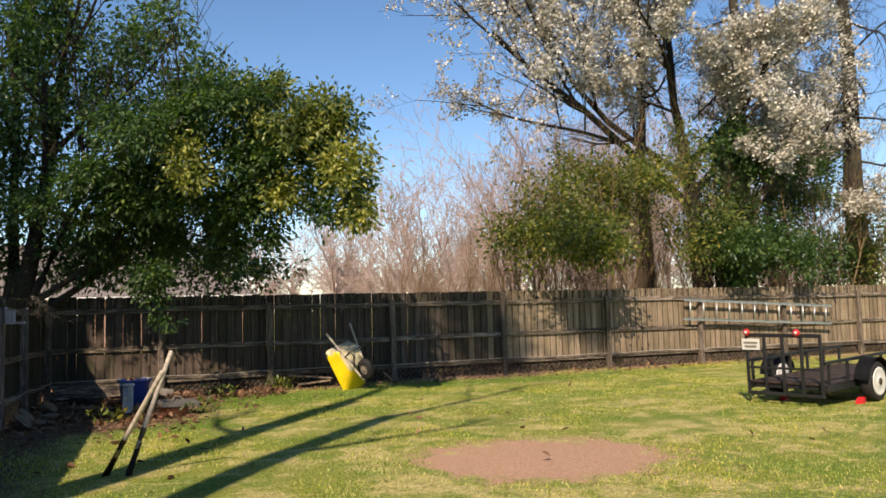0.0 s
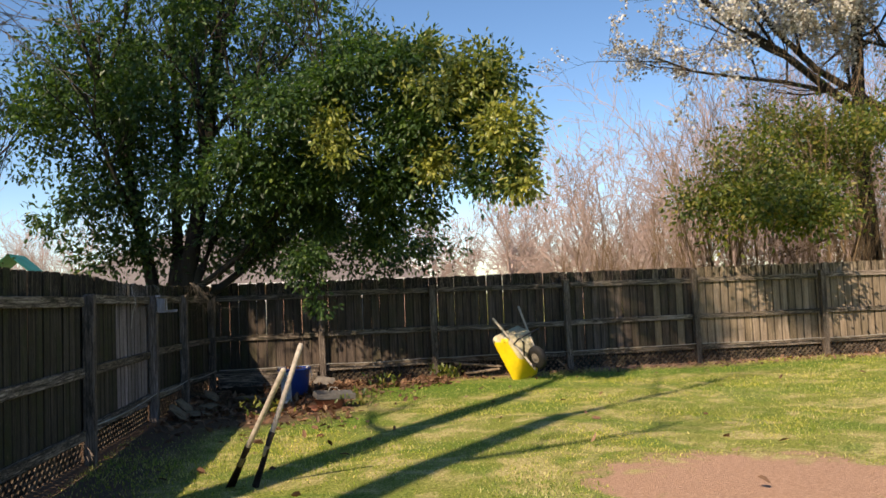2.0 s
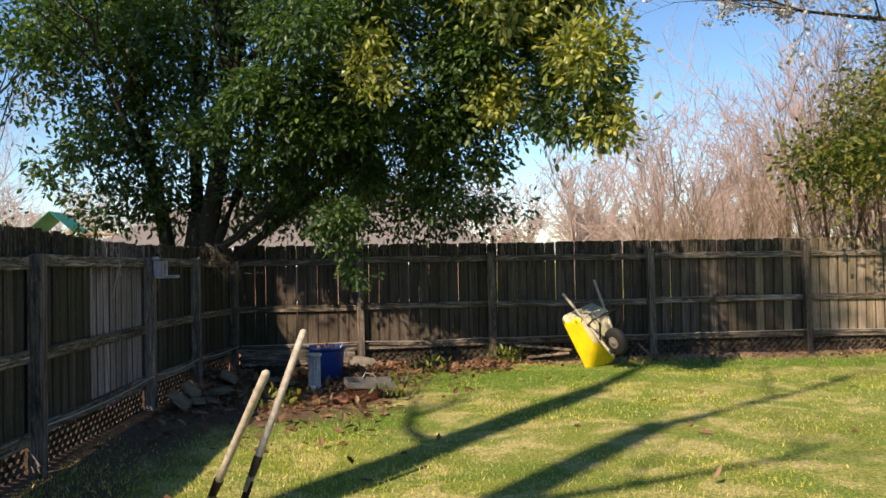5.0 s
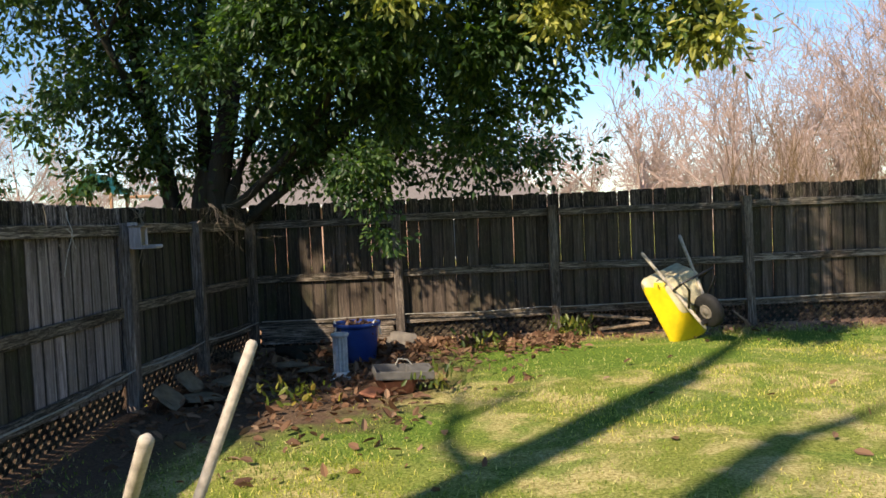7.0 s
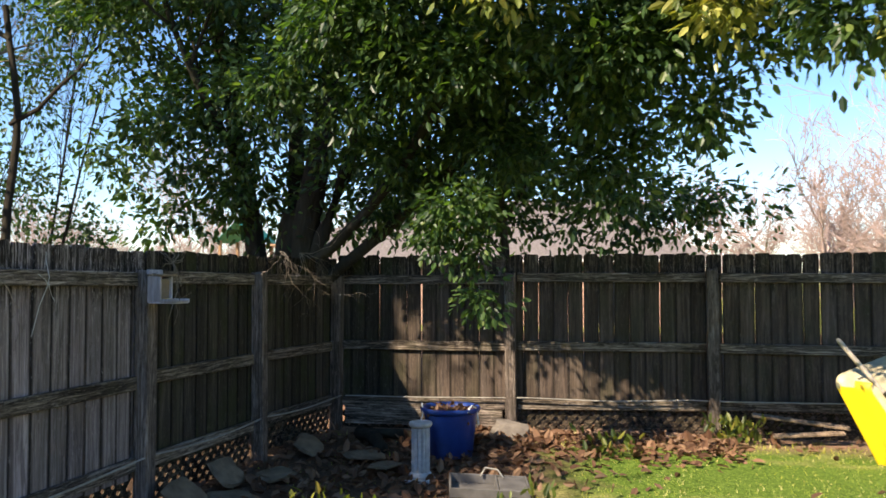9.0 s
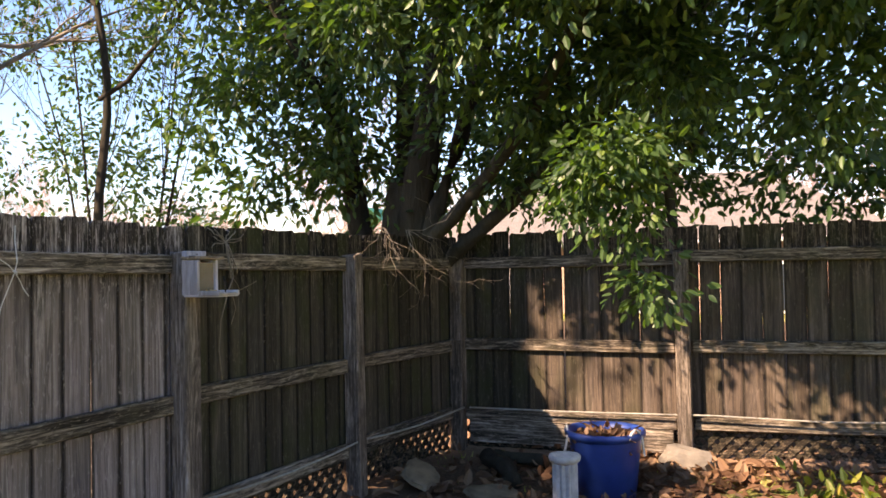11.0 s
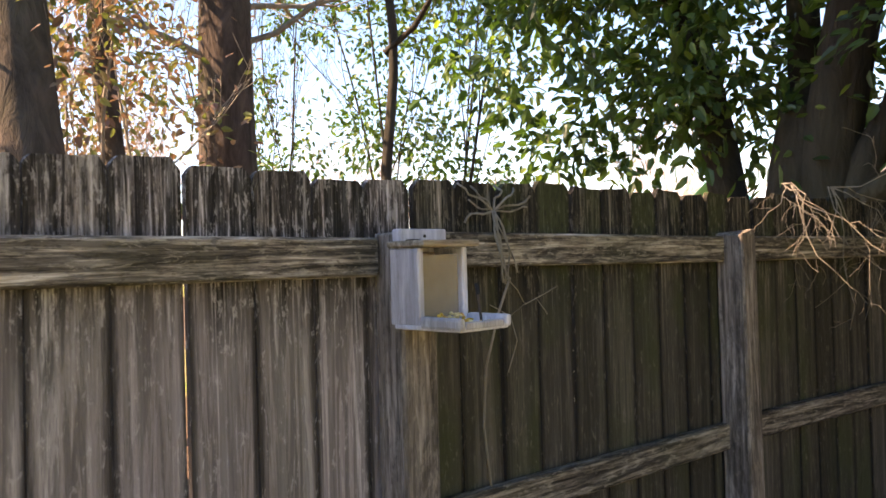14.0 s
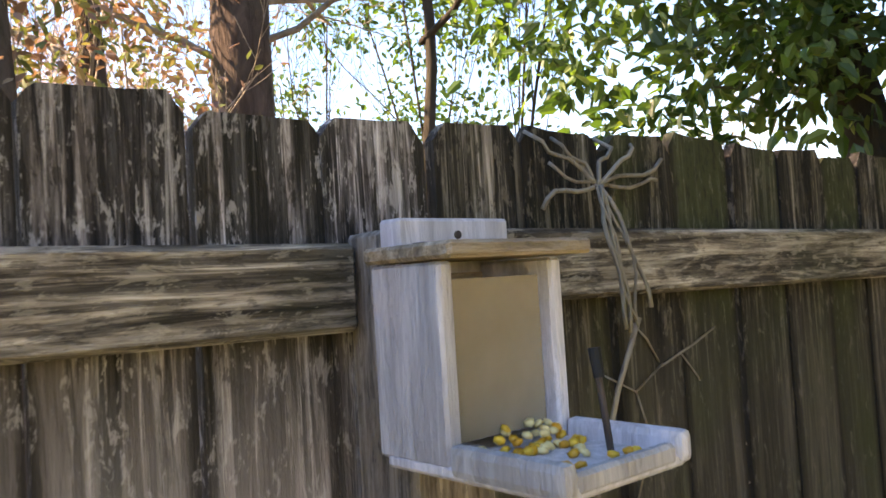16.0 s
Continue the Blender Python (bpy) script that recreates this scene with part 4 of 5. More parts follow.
WHITE = plain("white_paint", (0.62, 0.61, 0.59), 0.5, 0, 0.06, 9)
GREEN_SHEET = plain("green_tarpaulin", (0.01, 0.2, 0.13), 0.5, 0, 0.2, 6)
TIMBER = plain("play_timber", (0.34, 0.2, 0.11), 0.8, 0, 0.3, 14)
GLASS = Mat("window_glass", 0.05, 0.0, 0.5).colour((0.03, 0.04, 0.05)).m


def neighbour_house():
    hs = thing("house", pose(-2.0, 28.0, -0.5), "low neighbouring house with a pale shingle roof and white eaves", "house")
    part("wall", box(11.4, 7.0, 2.6, 0.01, (0, 3.9, 1.3)), BRICK, hs)
    bm = bmesh.new()
    pts = [(-6.1, 0, 2.62), (6.1, 0, 2.62), (6.1, 7.8, 2.62), (-6.1, 7.8, 2.62), (-3.2, 3.9, 4.55), (3.2, 3.9, 4.55), (-6.1, 0, 2.52), (6.1, 0, 2.52), (6.1, 7.8, 2.52), (-6.1, 7.8, 2.52)]
    v = [bm.verts.new(p) for p in pts]
    for f in ((0, 1, 5, 4), (1, 2, 5), (2, 3, 4, 5), (3, 0, 4), (6, 7, 1, 0), (7, 8, 2, 1), (8, 9, 3, 2), (9, 6, 0, 3), (9, 8, 7, 6)):
        bm.faces.new([v[i] for i in f])
    part("roof", bm, SHINGLE, hs)
    part("gutter", box(12.2, 0.08, 0.09, 0.015, (0, -0.046, 2.57)), WHITE, hs, "white gutter along the eave")
    for k in (-3.4, 0.2, 3.4):
        w = part("window", box(1.1, 0.08, 1.2, 0.01, (k, 0.38, 1.5)), WHITE, hs)
        part("pane", box(0.94, 0.03, 1.04, 0.004, (k, 0.33, 1.5)), GLASS, w)


neighbour_house()


def playset():
    p = thing("playset", pose(-9.9, 31.0, 0.5), "timber play tower with a green tarpaulin roof", "playset")
    for sx in (-0.6, 0.6):
        for sy in (-0.6, 0.6):
            part("post", box(0.09, 0.09, 2.7, 0.008, (sx, sy, 1.0)), TIMBER, p)
    part("deck", box(1.3, 1.3, 0.06, 0.005, (0, 0, 1.3)), TIMBER, p)
    bm = bmesh.new()
    for s in (-1, 1):
        add_box(bm, 0.02, 1.5, 0.98, 0.003, m=pose(s * 0.36, 0, 2.62, 0, s * -48, 0))
    part("roof", bm, GREEN_SHEET, p, "green tarpaulin roof")
    part("beam", tube([(0.6, 0, 2.2), (3.0, 0.2, 2.2)], 0.05), TIMBER, p)
    for s in (-0.6, 0.6):
        part("leg", tube([(3.0, 0.2, 2.2), (3.2, s, -0.25)], 0.045), TIMBER, p)


playset()


# ---- things in the yard ----
GREY_WOOD = plain("bleached_wood", (0.46, 0.4, 0.33), 0.75, 0, 0.3, 30, 0.2, 0.4)
PALE_WOOD = weathered("bleached_board", (0.42, 0.37, 0.355), (0.56, 0.505, 0.49), (0.68, 0.625, 0.61), (45, 45, 4), 0.03, 0.2)
TAN_WOOD = weathered("tan_board", (0.24, 0.165, 0.105), (0.38, 0.28, 0.19), (0.5, 0.39, 0.28), (50, 4, 50), 0.04, 0.4)
IRON = plain("rusty_iron", (0.07, 0.05, 0.042), 0.7, 0.5, 0.5, 25)
BLACK = plain("black_painted_steel", (0.018, 0.018, 0.02), 0.5, 0.1, 0.4, 14)
RUBBER = plain("black_rubber", (0.016, 0.016, 0.017), 0.8, 0, 0.3, 20)
ALU = plain("dull_aluminium", (0.55, 0.56, 0.57), 0.42, 0.85, 0.15, 16)
YELLOW = plain("yellow_plastic", (0.78, 0.56, 0.02), 0.42, 0, 0.18, 5, 0.5)
WORN_YELLOW = plain("worn_tray_base", (0.5, 0.44, 0.28), 0.6, 0, 0.4, 8, 0.4)
BLUE = plain("blue_plastic", (0.012, 0.05, 0.25), 0.42, 0, 0.25, 7, 0.5)
ROPE = plain("white_rope", (0.72, 0.72, 0.7), 0.9, 0, 0.15, 60)
CHALK = plain("chalky_white_plaster", (0.46, 0.46, 0.46), 0.75, 0, 0.25, 16, 0.3, 0.3)
TERRA = plain("terracotta", (0.27, 0.115, 0.07), 0.85, 0, 0.3, 14, 0.2, 0.4)
SLATE = plain("grey_plastic_tray", (0.12, 0.115, 0.11), 0.65, 0, 0.3, 10)
STONE = plain("tan_flagstone", (0.2, 0.15, 0.1), 0.9, 0, 0.4, 9, 0.2, 0.7)
CONCRETE = plain("grey_concrete", (0.2, 0.175, 0.15), 0.92, 0, 0.25, 12, 0.2, 0.6)
RED = plain("red_plastic", (0.5, 0.02, 0.025), 0.4, 0, 0.2, 8)
RIM = plain("white_wheel_rim", (0.7, 0.7, 0.68), 0.4, 0.1, 0.1, 10)
CABLE = plain("pale_cable", (0.36, 0.34, 0.3), 0.6, 0, 0.3, 30)


def handle_pole(a, b, r0, r1, mat, parent, name="handle"):
    a, b = Vector(a), Vector(b)
    pts = [a.lerp(b, k / 8) for k in range(9)]
    rad = [r0 + (r1 - r0) * k / 8 for k in range(9)]
    rad[-1] *= 0.55
    pts.insert(8, a.lerp(b, 0.985))
    rad.insert(8, r1)
    return part(name, tube(pts, rad, 12), mat, parent, smooth=True)


def post_hole_digger():
    t = thing("post_hole_digger", pose(0.05, 8.24, G0), "post-hole digger with bleached wooden handles stuck in the lawn", "digging tool")
    o = Vector((0.05, 8.24, G0))
    for foot, tip in (((0.137, 8.235, G0), (0.51, 8.5, 1.19)), ((-0.053, 8.26, G0), (0.414, 7.75, 1.06))):
        f, p = Vector(foot) - o, Vector(tip) - o
        j = f.lerp(p, 0.2)
        handle_pole(j, p, 0.02, 0.021, GREY_WOOD, t)
        blade = bmesh.new()
        d = (p - f).normalized()
        side = d.cross(Vector((0, 0, 1))).normalized()
        nor = side.cross(d)
        rows = []
        for k in range(6):
            c = f - d * 0.05 + d * 0.34 * k / 5
            w = 0.055 * (1 - 0.35 * k / 5)
            rows.append([blade.verts.new(c + side * w * math.sin(a) + nor * w * (math.cos(a) - 0.7) * 0.8) for a in np.linspace(-1.1, 1.1, 7)])
        for a, b in zip(rows, rows[1:]):
            for k in range(6):
                blade.faces.new((a[k], a[k + 1], b[k + 1], b[k]))
        bmesh.ops.solidify(blade, geom=blade.faces[:], thickness=0.004)
        part("blade", blade, IRON, t, "rusty curved blade")
        part("socket", tube([f + d * 0.26, f + d * 0.42], [0.018, 0.026], 10), IRON, t)


post_hole_digger()


def wheelbarrow():
    """Stood on its nose: z runs from the nose to the grips, the underside faces -y."""
    t = thing("wheelbarrow", pose(3.84, 14.42, G0 - 0.01, -14, -17, 26) @ Matrix.Diagonal((0.93, 0.93, 0.93, 1)), "yellow wheelbarrow stood on its nose against the fence", "wheelbarrow")
    bm = bmesh.new()

    def ring(y, z0, z1, w0, w1, n=6, rc=0.1):
        out = []
        cs = [(w0 / 2 - rc, z0 + rc, -90), (w1 / 2 - rc, z1 - rc, 0), (-w1 / 2 + rc, z1 - rc, 90), (-w0 / 2 + rc, z0 + rc, 180)]
        for cx, cz, a0 in cs:
            for k in range(n):
                a = radians(a0 + 90 * k / (n - 1))
                out.append(bm.verts.new((cx + rc * math.cos(a), y, cz + rc * math.sin(a))))
        return out

    rings = [ring(0.02, 0.0, 0.9, 0.58, 0.68), ring(0.0, 0.02, 0.88, 0.56, 0.66), ring(-0.13, 0.16, 0.84, 0.5, 0.6), ring(-0.27, 0.36, 0.79, 0.42, 0.52), ring(-0.3, 0.42, 0.76, 0.34, 0.46)]
    for a, b in zip(rings, rings[1:]):
        n = len(a)
        for k in range(n):
            bm.faces.new((a[k], a[(k + 1) % n], b[(k + 1) % n], b[k]))
    bm.faces.new(rings[-1])
    bmesh.ops.recalc_face_normals(bm, faces=bm.faces)
    bmesh.ops.solidify(bm, geom=bm.faces[:], thickness=0.006)
    for f in bm.faces:
        c = f.calc_center_median()
        f.material_index = 1 if c.y < -0.25 or c.z > 0.8 else 0
    part("tray", bm, [YELLOW, WORN_YELLOW], t, "bright yellow plastic tray with a scuffed base", smooth=True)
    for s in (-1, 1):
        handle_pole((s * 0.07, -0.4, 0.12), (s * 0.3, -0.2, 1.2), 0.02, 0.019, GREY_WOOD, t)
        part("leg", tube([(s * 0.2, -0.32, 0.66), (s * 0.22, -0.55, 0.72), (s * 0.2, -0.58, 0.62), (s * 0.14, -0.37, 0.42)], 0.016, 8), BLACK, t, "black steel leg", smooth=True)
    part("cross_bar", tube([(-0.26, -0.55, 0.72), (0.26, -0.55, 0.72)], 0.014, 8), BLACK, t, smooth=True)
    part("axle_bracket", box(0.2, 0.05, 0.06, 0.01, (0, -0.4, 0.2)), BLACK, t)
    whl = part("wheel", lathe([(0.086, -0.05), (0.17, -0.056), (0.195, -0.03), (0.2, 0.0), (0.195, 0.03), (0.17, 0.056), (0.086, 0.05)], 32), RUBBER, t, "black tyre", at=pose(0.03, -0.46, 0.3, 0, 90, 0), smooth=True)
    part("rim", lathe([(0.03, -0.066), (0.04, -0.057), (0.075, -0.056), (0.084, -0.06), (0.086, -0.03), (0.086, 0.03), (0.084, 0.06), (0.075, 0.056), (0.04, 0.057), (0.03, 0.066)], 24), CONCRETE, whl, "pale metal rim", smooth=True)


wheelbarrow()


def tub():
    t = thing("plastic_tub", pose(0.19, 14.1, G0 - 0.03), "blue plastic tub with white rope handles, full of leaves", "tub")
    part("body", lathe([(0.17, 0.0), (0.185, 0.005), (0.225, 0.36), (0.228, 0.37), (0.25, 0.38), (0.255, 0.41), (0.245, 0.42), (0.225, 0.415), (0.215, 0.37), (0.2, 0.2), (0.17, 0.02)], 36), BLUE, t, smooth=True)
    for a in (200, 330):
        c, s = math.cos(radians(a)), math.sin(radians(a))
        tx, ty = -s, c
        pts = [(0.24 * c + tx * u * 0.06, 0.24 * s + ty * u * 0.06, 0.39 + 0.055 * (1 - u * u)) for u in (-1, -0.6, 0, 0.6, 1)] + [(0.262 * c + tx * 0.06, 0.262 * s + ty * 0.06, 0.28)]
        part("rope_handle", tube(pts, 0.008, 6), ROPE, t, "white rope handle", smooth=True)
    g = np.random.default_rng(301)
    p = np.stack([g.uniform(-0.15, 0.15, 260), g.uniform(-0.15, 0.15, 260), g.uniform(0.28, 0.4, 260)], 1)
    tagged(part("leaf_fill", leaf_mesh("leaf_fill", p, g.normal(0, 1, p.shape) * (1, 1, 0.3), 0.09, DRYLEAF, 302, 0.45, 0.0), None, t), "dry brown leaves filling the tub", kind="stuff")


tub()


def fluted_column():
    t = thing("fluted_pedestal", pose(0.1, 13.4, G0 - 0.065), "small chalky white fluted column on a square foot", "pedestal")
    bm = bmesh.new()
    n, rings = 48, []
    for z in (0.06, 0.12, 0.36, 0.4):
        rings.append([bm.verts.new(((0.066 + 0.006 * math.cos(12 * a)) * math.cos(a), (0.066 + 0.006 * math.cos(12 * a)) * math.sin(a), z)) for a in [2 * math.pi * k / n for k in range(n)]])
    for a, b in zip(rings, rings[1:]):
        for k in range(n):
            bm.faces.new((a[k], a[(k + 1) % n], b[(k + 1) % n], b[k]))
    part("shaft", bm, CHALK, t)
    part("capital", lathe([(0.066, 0.395), (0.085, 0.41), (0.09, 0.425), (0.086, 0.44), (0.07, 0.438), (0.05, 0.425)], 32), CHALK, t, smooth=True)
    bm = box(0.2, 0.2, 0.03, 0.006, (0, 0, 0.01))
    part("foot", bm, CHALK, t)
    part("base_ring", lathe([(0.09, 0.025), (0.094, 0.035), (0.085, 0.05), (0.074, 0.065)], 32), CHALK, t, smooth=True)


fluted_column()


def planter():
    t = thing("terracotta_planter", pose(0.7, 12.46, G0 - 0.02, 0, 0, 24), "broken terracotta planter with a dark tray lying on it", "planter")
    bm = bmesh.new()
    lo, hi = 0.11, 0.15
    v = [bm.verts.new(p) for p in ((-lo, -lo, 0), (lo, -lo, 0), (lo, lo, 0), (-lo, lo, 0), (-hi, -hi, 0.12), (hi, -hi, 0.12), (hi, hi, 0.1), (-hi, hi, 0.12))]
    for f in ((3, 2, 1, 0), (0, 1, 5, 4), (1, 2, 6, 5), (2, 3, 7, 6), (3, 0, 4, 7)):
        bm.faces.new([v[i] for i in f])
    bmesh.ops.solidify(bm, geom=bm.faces[:], thickness=0.018)
    part("pot", bm, TERRA, t)
    part("shard", box(0.2, 0.16, 0.025, 0.006, m=pose(-0.22, -0.02, 0.03, 8, -6, 40)), TERRA, t)
    tr = thing("seed_tray", pose(0.76, 12.5, G0 + 0.115, 4, 3, 12), "grey plastic tray lying across the planter", "tray")
    part("tray_base", box(0.5, 0.3, 0.008, 0.002), SLATE, tr)
    for x, y, sx, sy in ((0, 0.146, 0.5, 0.012), (0, -0.146, 0.5, 0.012), (0.246, 0, 0.012, 0.278), (-0.246, 0, 0.012, 0.278), (0.05, 0, 0.01, 0.278)):
        part("tray_wall", box(sx, sy, 0.06, 0.002, (x, y, 0.034)), SLATE, tr)
    part("insert", box(0.18, 0.25, 0.02, 0.004, (0.15, 0, 0.05)), SLATE, tr, "pale lid inside the tray")
    part("grip", tube([(-0.05, 0.12, 0.06), (-0.02, 0.14, 0.11), (0.06, 0.14, 0.1), (0.1, 0.1, 0.06)], 0.006, 6), CABLE, tr, smooth=True)


planter()


def rock(name, m, sx, sy, sz, seed, mat, label, category):
    bm = bmesh.new()
    bmesh.ops.create_icosphere(bm, subdivisions=3, radius=0.5)
    for v in bm.verts:
        c = v.co * 2
        q = max(abs(c.x), abs(c.y), abs(c.z)) ** 0.55
        v.co = Vector((c.x / q * sx / 2, c.y / q * sy / 2, c.z / q * sz / 2)) * (1 + 0.22 * noise.noise(v.co * 3 + Vector((seed, 0, 0))))
    ob = new(name, mesh_of(name, bm, mat))
    ob.matrix_world = m
    return tagged(ob, label, category)


for k, (x, y, sx, sy, sz, rx, ry, rz) in enumerate([(-1.12, 12.12, 0.34, 0.4, 0.06, 8, 38, 10), (-1.16, 12.75, 0.32, 0.36, 0.05, -6, 42, -14), (-0.93, 12.35, 0.4, 0.34, 0.05, 3, 4, 30), (-0.9, 13.0, 0.34, 0.3, 0.05, 4, -5, 60), (-0.98, 13.85, 0.3, 0.4, 0.05, 10, 30, 5), (-0.45, 13.75, 0.42, 0.34, 0.04, 2, 3, 25), (-0.2, 13.45, 0.34, 0.28, 0.04, -3, 2, 70)]):
    rock("flagstone", pose(x, y, G0 + 0.02 + 0.1 * abs(math.sin(radians(ry))), rx, ry, rz), sx * 0.78, sy * 0.78, sz * 0.8, k * 3.1, STONE, "rough tan flagstone in the shade of the side fence" if k < 5 else "flat tan stone among dead leaves", "stone")
rock("concrete_block", pose(0.62, 14.74, G0 + 0.07, 0, 8, 6), 0.34, 0.14, 0.2, 40, CONCRETE, "grey concrete block beside a fence post", "block")


def log(x, y, ang, ln, rad, seed):
    bm = tube([(u * ln, 0.02 * math.sin(u * 5 + seed), 0.01 * math.cos(u * 7)) for u in np.linspace(-0.5, 0.5, 7)], [rad * (1 + 0.12 * math.sin(k * 2 + seed)) for k in range(7)], 10)
    ob = new("log", mesh_of("log", bm, BARK, True))
    ob.matrix_world = pose(x, y, G0 + rad * 0.9, 0, 4, ang)
    tagged(ob, "dark rotting log on the leaf litter", "log")


log(-0.55, 14.25, -55, 0.55, 0.06, 1)
log(-0.35, 14.5, -8, 0.7, 0.045, 2)


def scrap(x, y, z, ln, ang, tilt, seed):
    bm = box(ln, 0.07, 0.02, 0.003)
    ob = new("broken_board", mesh_of("broken_board", bm, TAN_WOOD))
    ob.matrix_world = pose(x, y, z, 12, tilt, ang)
    tagged(ob, "broken weathered board by the fence foot", "board")


scrap(3.15, 15.02, G0 + 0.2, 0.8, -4, 6, 1)
scrap(3.2, 14.95, G0 + 0.1, 0.6, 5, -4, 2)
scrap(4.62, 15.05, G0 + 0.12, 0.3, 12, 40, 3)


def cable():
    t = thing("cable", pose(0, 0, 0), "pale cable lying along the lowest fence rails", "cable")
    z = 0.478
    pts = []
    for (x, y), (x2, y2) in zip(LEFT[6:9], LEFT[7:10]):
        for u in (0.0, 0.25, 0.5, 0.75):
            pts.append((x + (x2 - x) * u + 0.062, y + (y2 - y) * u, z - 0.03 * math.sin(math.pi * u)))
    pts.append((-1.04, 14.84, z))
    part("side_run", tube(pts, 0.0065, 6), CABLE, t, smooth=True)
    pts = [(-1.0, 14.85, z)]
    for (x, y), (x2, y2) in zip(BACK[:8], BACK[1:]):
        for u in (0.1, 0.5, 0.9, 1.0):
            pts.append((x + (x2 - x) * u, y + (y2 - y) * u - 0.062, z + 0.012 * math.sin(9 * u + x)))
    part("back_run", tube(pts, 0.0065, 6), CABLE, t, smooth=True)


cable()


# ---- trailer and ladder ----
def trailer():
    t = thing("utility_trailer", pose(8.2, 8.9, 0, 0, -1.5, 17), "low black utility trailer with a mesh tailgate", "trailer")
    W, L, B = 1.05, 2.7, 0.38
    for s in (-1, 1):
        part("side_beam", box(L, 0.05, 0.1, 0.006, (L / 2, s * W / 2, B)), BLACK, t)
        part("top_rail", box(L, 0.04, 0.04, 0.005, (L / 2, s * W / 2, B + 0.32)), BLACK, t)
        for k in range(6):
            part("stake", box(0.035, 0.035, 0.26, 0.004, (0.1 + k * (L - 0.2) / 5, s * W / 2, B + 0.18)), BLACK, t)
    for k in range(5):
        part("cross_member", box(0.05, W - 0.056, 0.06, 0.005, (0.1 + k * (L - 0.2) / 4, 0, B - 0.01)), BLACK, t)
    for k in range(5):
        part("deck_board", box(L - 0.1, 0.19, 0.03, 0.004, (L / 2, -0.42 + k * 0.21, B + 0.037)), IRON, t)
    gate = part("tailgate", box(0.04, W, 0.045, 0.005, (-0.04, 0, B - 0.1)), BLACK, t)
    part("gate_bar", box(0.04, W, 0.05, 0.006, (-0.04, 0, 1.05)), BLACK, gate)
    for k in range(5):
        part("gate_upright", box(0.036, 0.036, 0.74, 0.004, (-0.04, -W / 2 + 0.02 + k * (W - 0.04) / 4, 0.67)), BLACK, gate)
    part("gate_rail", box(0.03, W - 0.1, 0.03, 0.004, (-0.045, 0, 0.62)), BLACK, gate)
    for y in (0.48, -0.22):
        lamp = part("tail_lamp", lathe([(0.045, 0), (0.05, 0.012), (0.042, 0.025), (0.01, 0.03)], 20), RED, t, "round red reflector", at=pose(-0.065, y, 1.09, 0, -90, 0), smooth=True)
        part("lamp_centre", lathe([(0.022, 0.029), (0.02, 0.034), (0.004, 0.036)], 14), WHITE, lamp, smooth=True)
    plate = part("number_plate", box(0.006, 0.26, 0.15, 0.002, (-0.07, 0.43, 0.93)), WHITE, t, "white plate with plain grey bars")
    for k, w in enumerate((0.2, 0.17)):
        part("plate_bar", box(0.002, w, 0.03, 0, (-0.075, 0.43, 0.95 - 0.05 * k)), CONCRETE, plate)
    for s in (-1, 1):
        wh = part("wheel", lathe([(0.18, -0.075), (0.205, -0.085), (0.24, -0.075), (0.262, -0.05), (0.265, 0.0), (0.262, 0.05), (0.24, 0.075), (0.205, 0.085), (0.18, 0.075)], 40), RUBBER, t, "black tyre on a white rim", at=pose(1.0, s * (W / 2 + 0.14), G0 + 0.25, 90, 0, 0), smooth=True)
        part("rim", lathe([(0.02, -0.09), (0.06, -0.089), (0.075, -0.081), (0.15, -0.08), (0.17, -0.087), (0.188, -0.082), (0.188, 0.082), (0.17, 0.087), (0.15, 0.08), (0.075, 0.081), (0.06, 0.089), (0.02, 0.09)], 30), RIM, wh, "white steel rim", smooth=True)
        part("hub", lathe([(0.035, -0.105), (0.045, -0.1), (0.045, 0.1), (0.035, 0.105)], 18), IRON, wh, smooth=True)
        bm = bmesh.new()
        rows = []
        for a in np.linspace(10, 170, 13):
            c, q = math.cos(radians(a)), math.sin(radians(a))
            rows.append([bm.verts.new((1.0 + 0.33 * c, s * (W / 2 + 0.04) + o, G0 + 0.24 + 0.33 * q)) for o in (0.0, s * 0.2)])
        for a, b in zip(rows, rows[1:]):
            bm.faces.new((a[0], a[1], b[1], b[0]))
        bmesh.ops.solidify(bm, geom=bm.faces[:], thickness=0.008)
        part("mudguard", bm, BLACK, t)
    part("axle", tube([(1.0, -0.6, G0 + 0.25), (1.0, 0.6, G0 + 0.25)], 0.025, 8), BLACK, t)
    for s in (-1, 1):
        part("tongue", tube([(L - 0.4, s * 0.4, B - 0.05), (L + 1.2, 0, B - 0.02)], 0.03, 6), BLACK, t)
    part("jack_stand", tube([(L + 1.1, 0, G0), (L + 1.1, 0, B + 0.3)], 0.025, 8), BLACK, t)
    for x, y in ((0.68, -0.62), (0.45, 0.3)):
        bm = bmesh.new()
        v = [bm.verts.new(q) for q in ((-0.1, -0.06, 0), (0.1, -0.06, 0), (0.1, 0.06, 0), (-0.1, 0.06, 0), (0.03, -0.06, 0.12), (0.1, -0.06, 0.12), (0.1, 0.06, 0.12), (0.03, 0.06, 0.12))]
        for f in ((3, 2, 1, 0), (0, 1, 5, 4), (1, 2, 6, 5), (2, 3, 7, 6), (3, 0, 4, 7), (4, 5, 6, 7)):
            bm.faces.new([v[i] for i in f])
        bmesh.ops.bevel(bm, geom=bm.edges[:], offset=0.01, segments=2, affect="EDGES")
        ob = new("wheel_chock", mesh_of("wheel_chock", bm, RED))
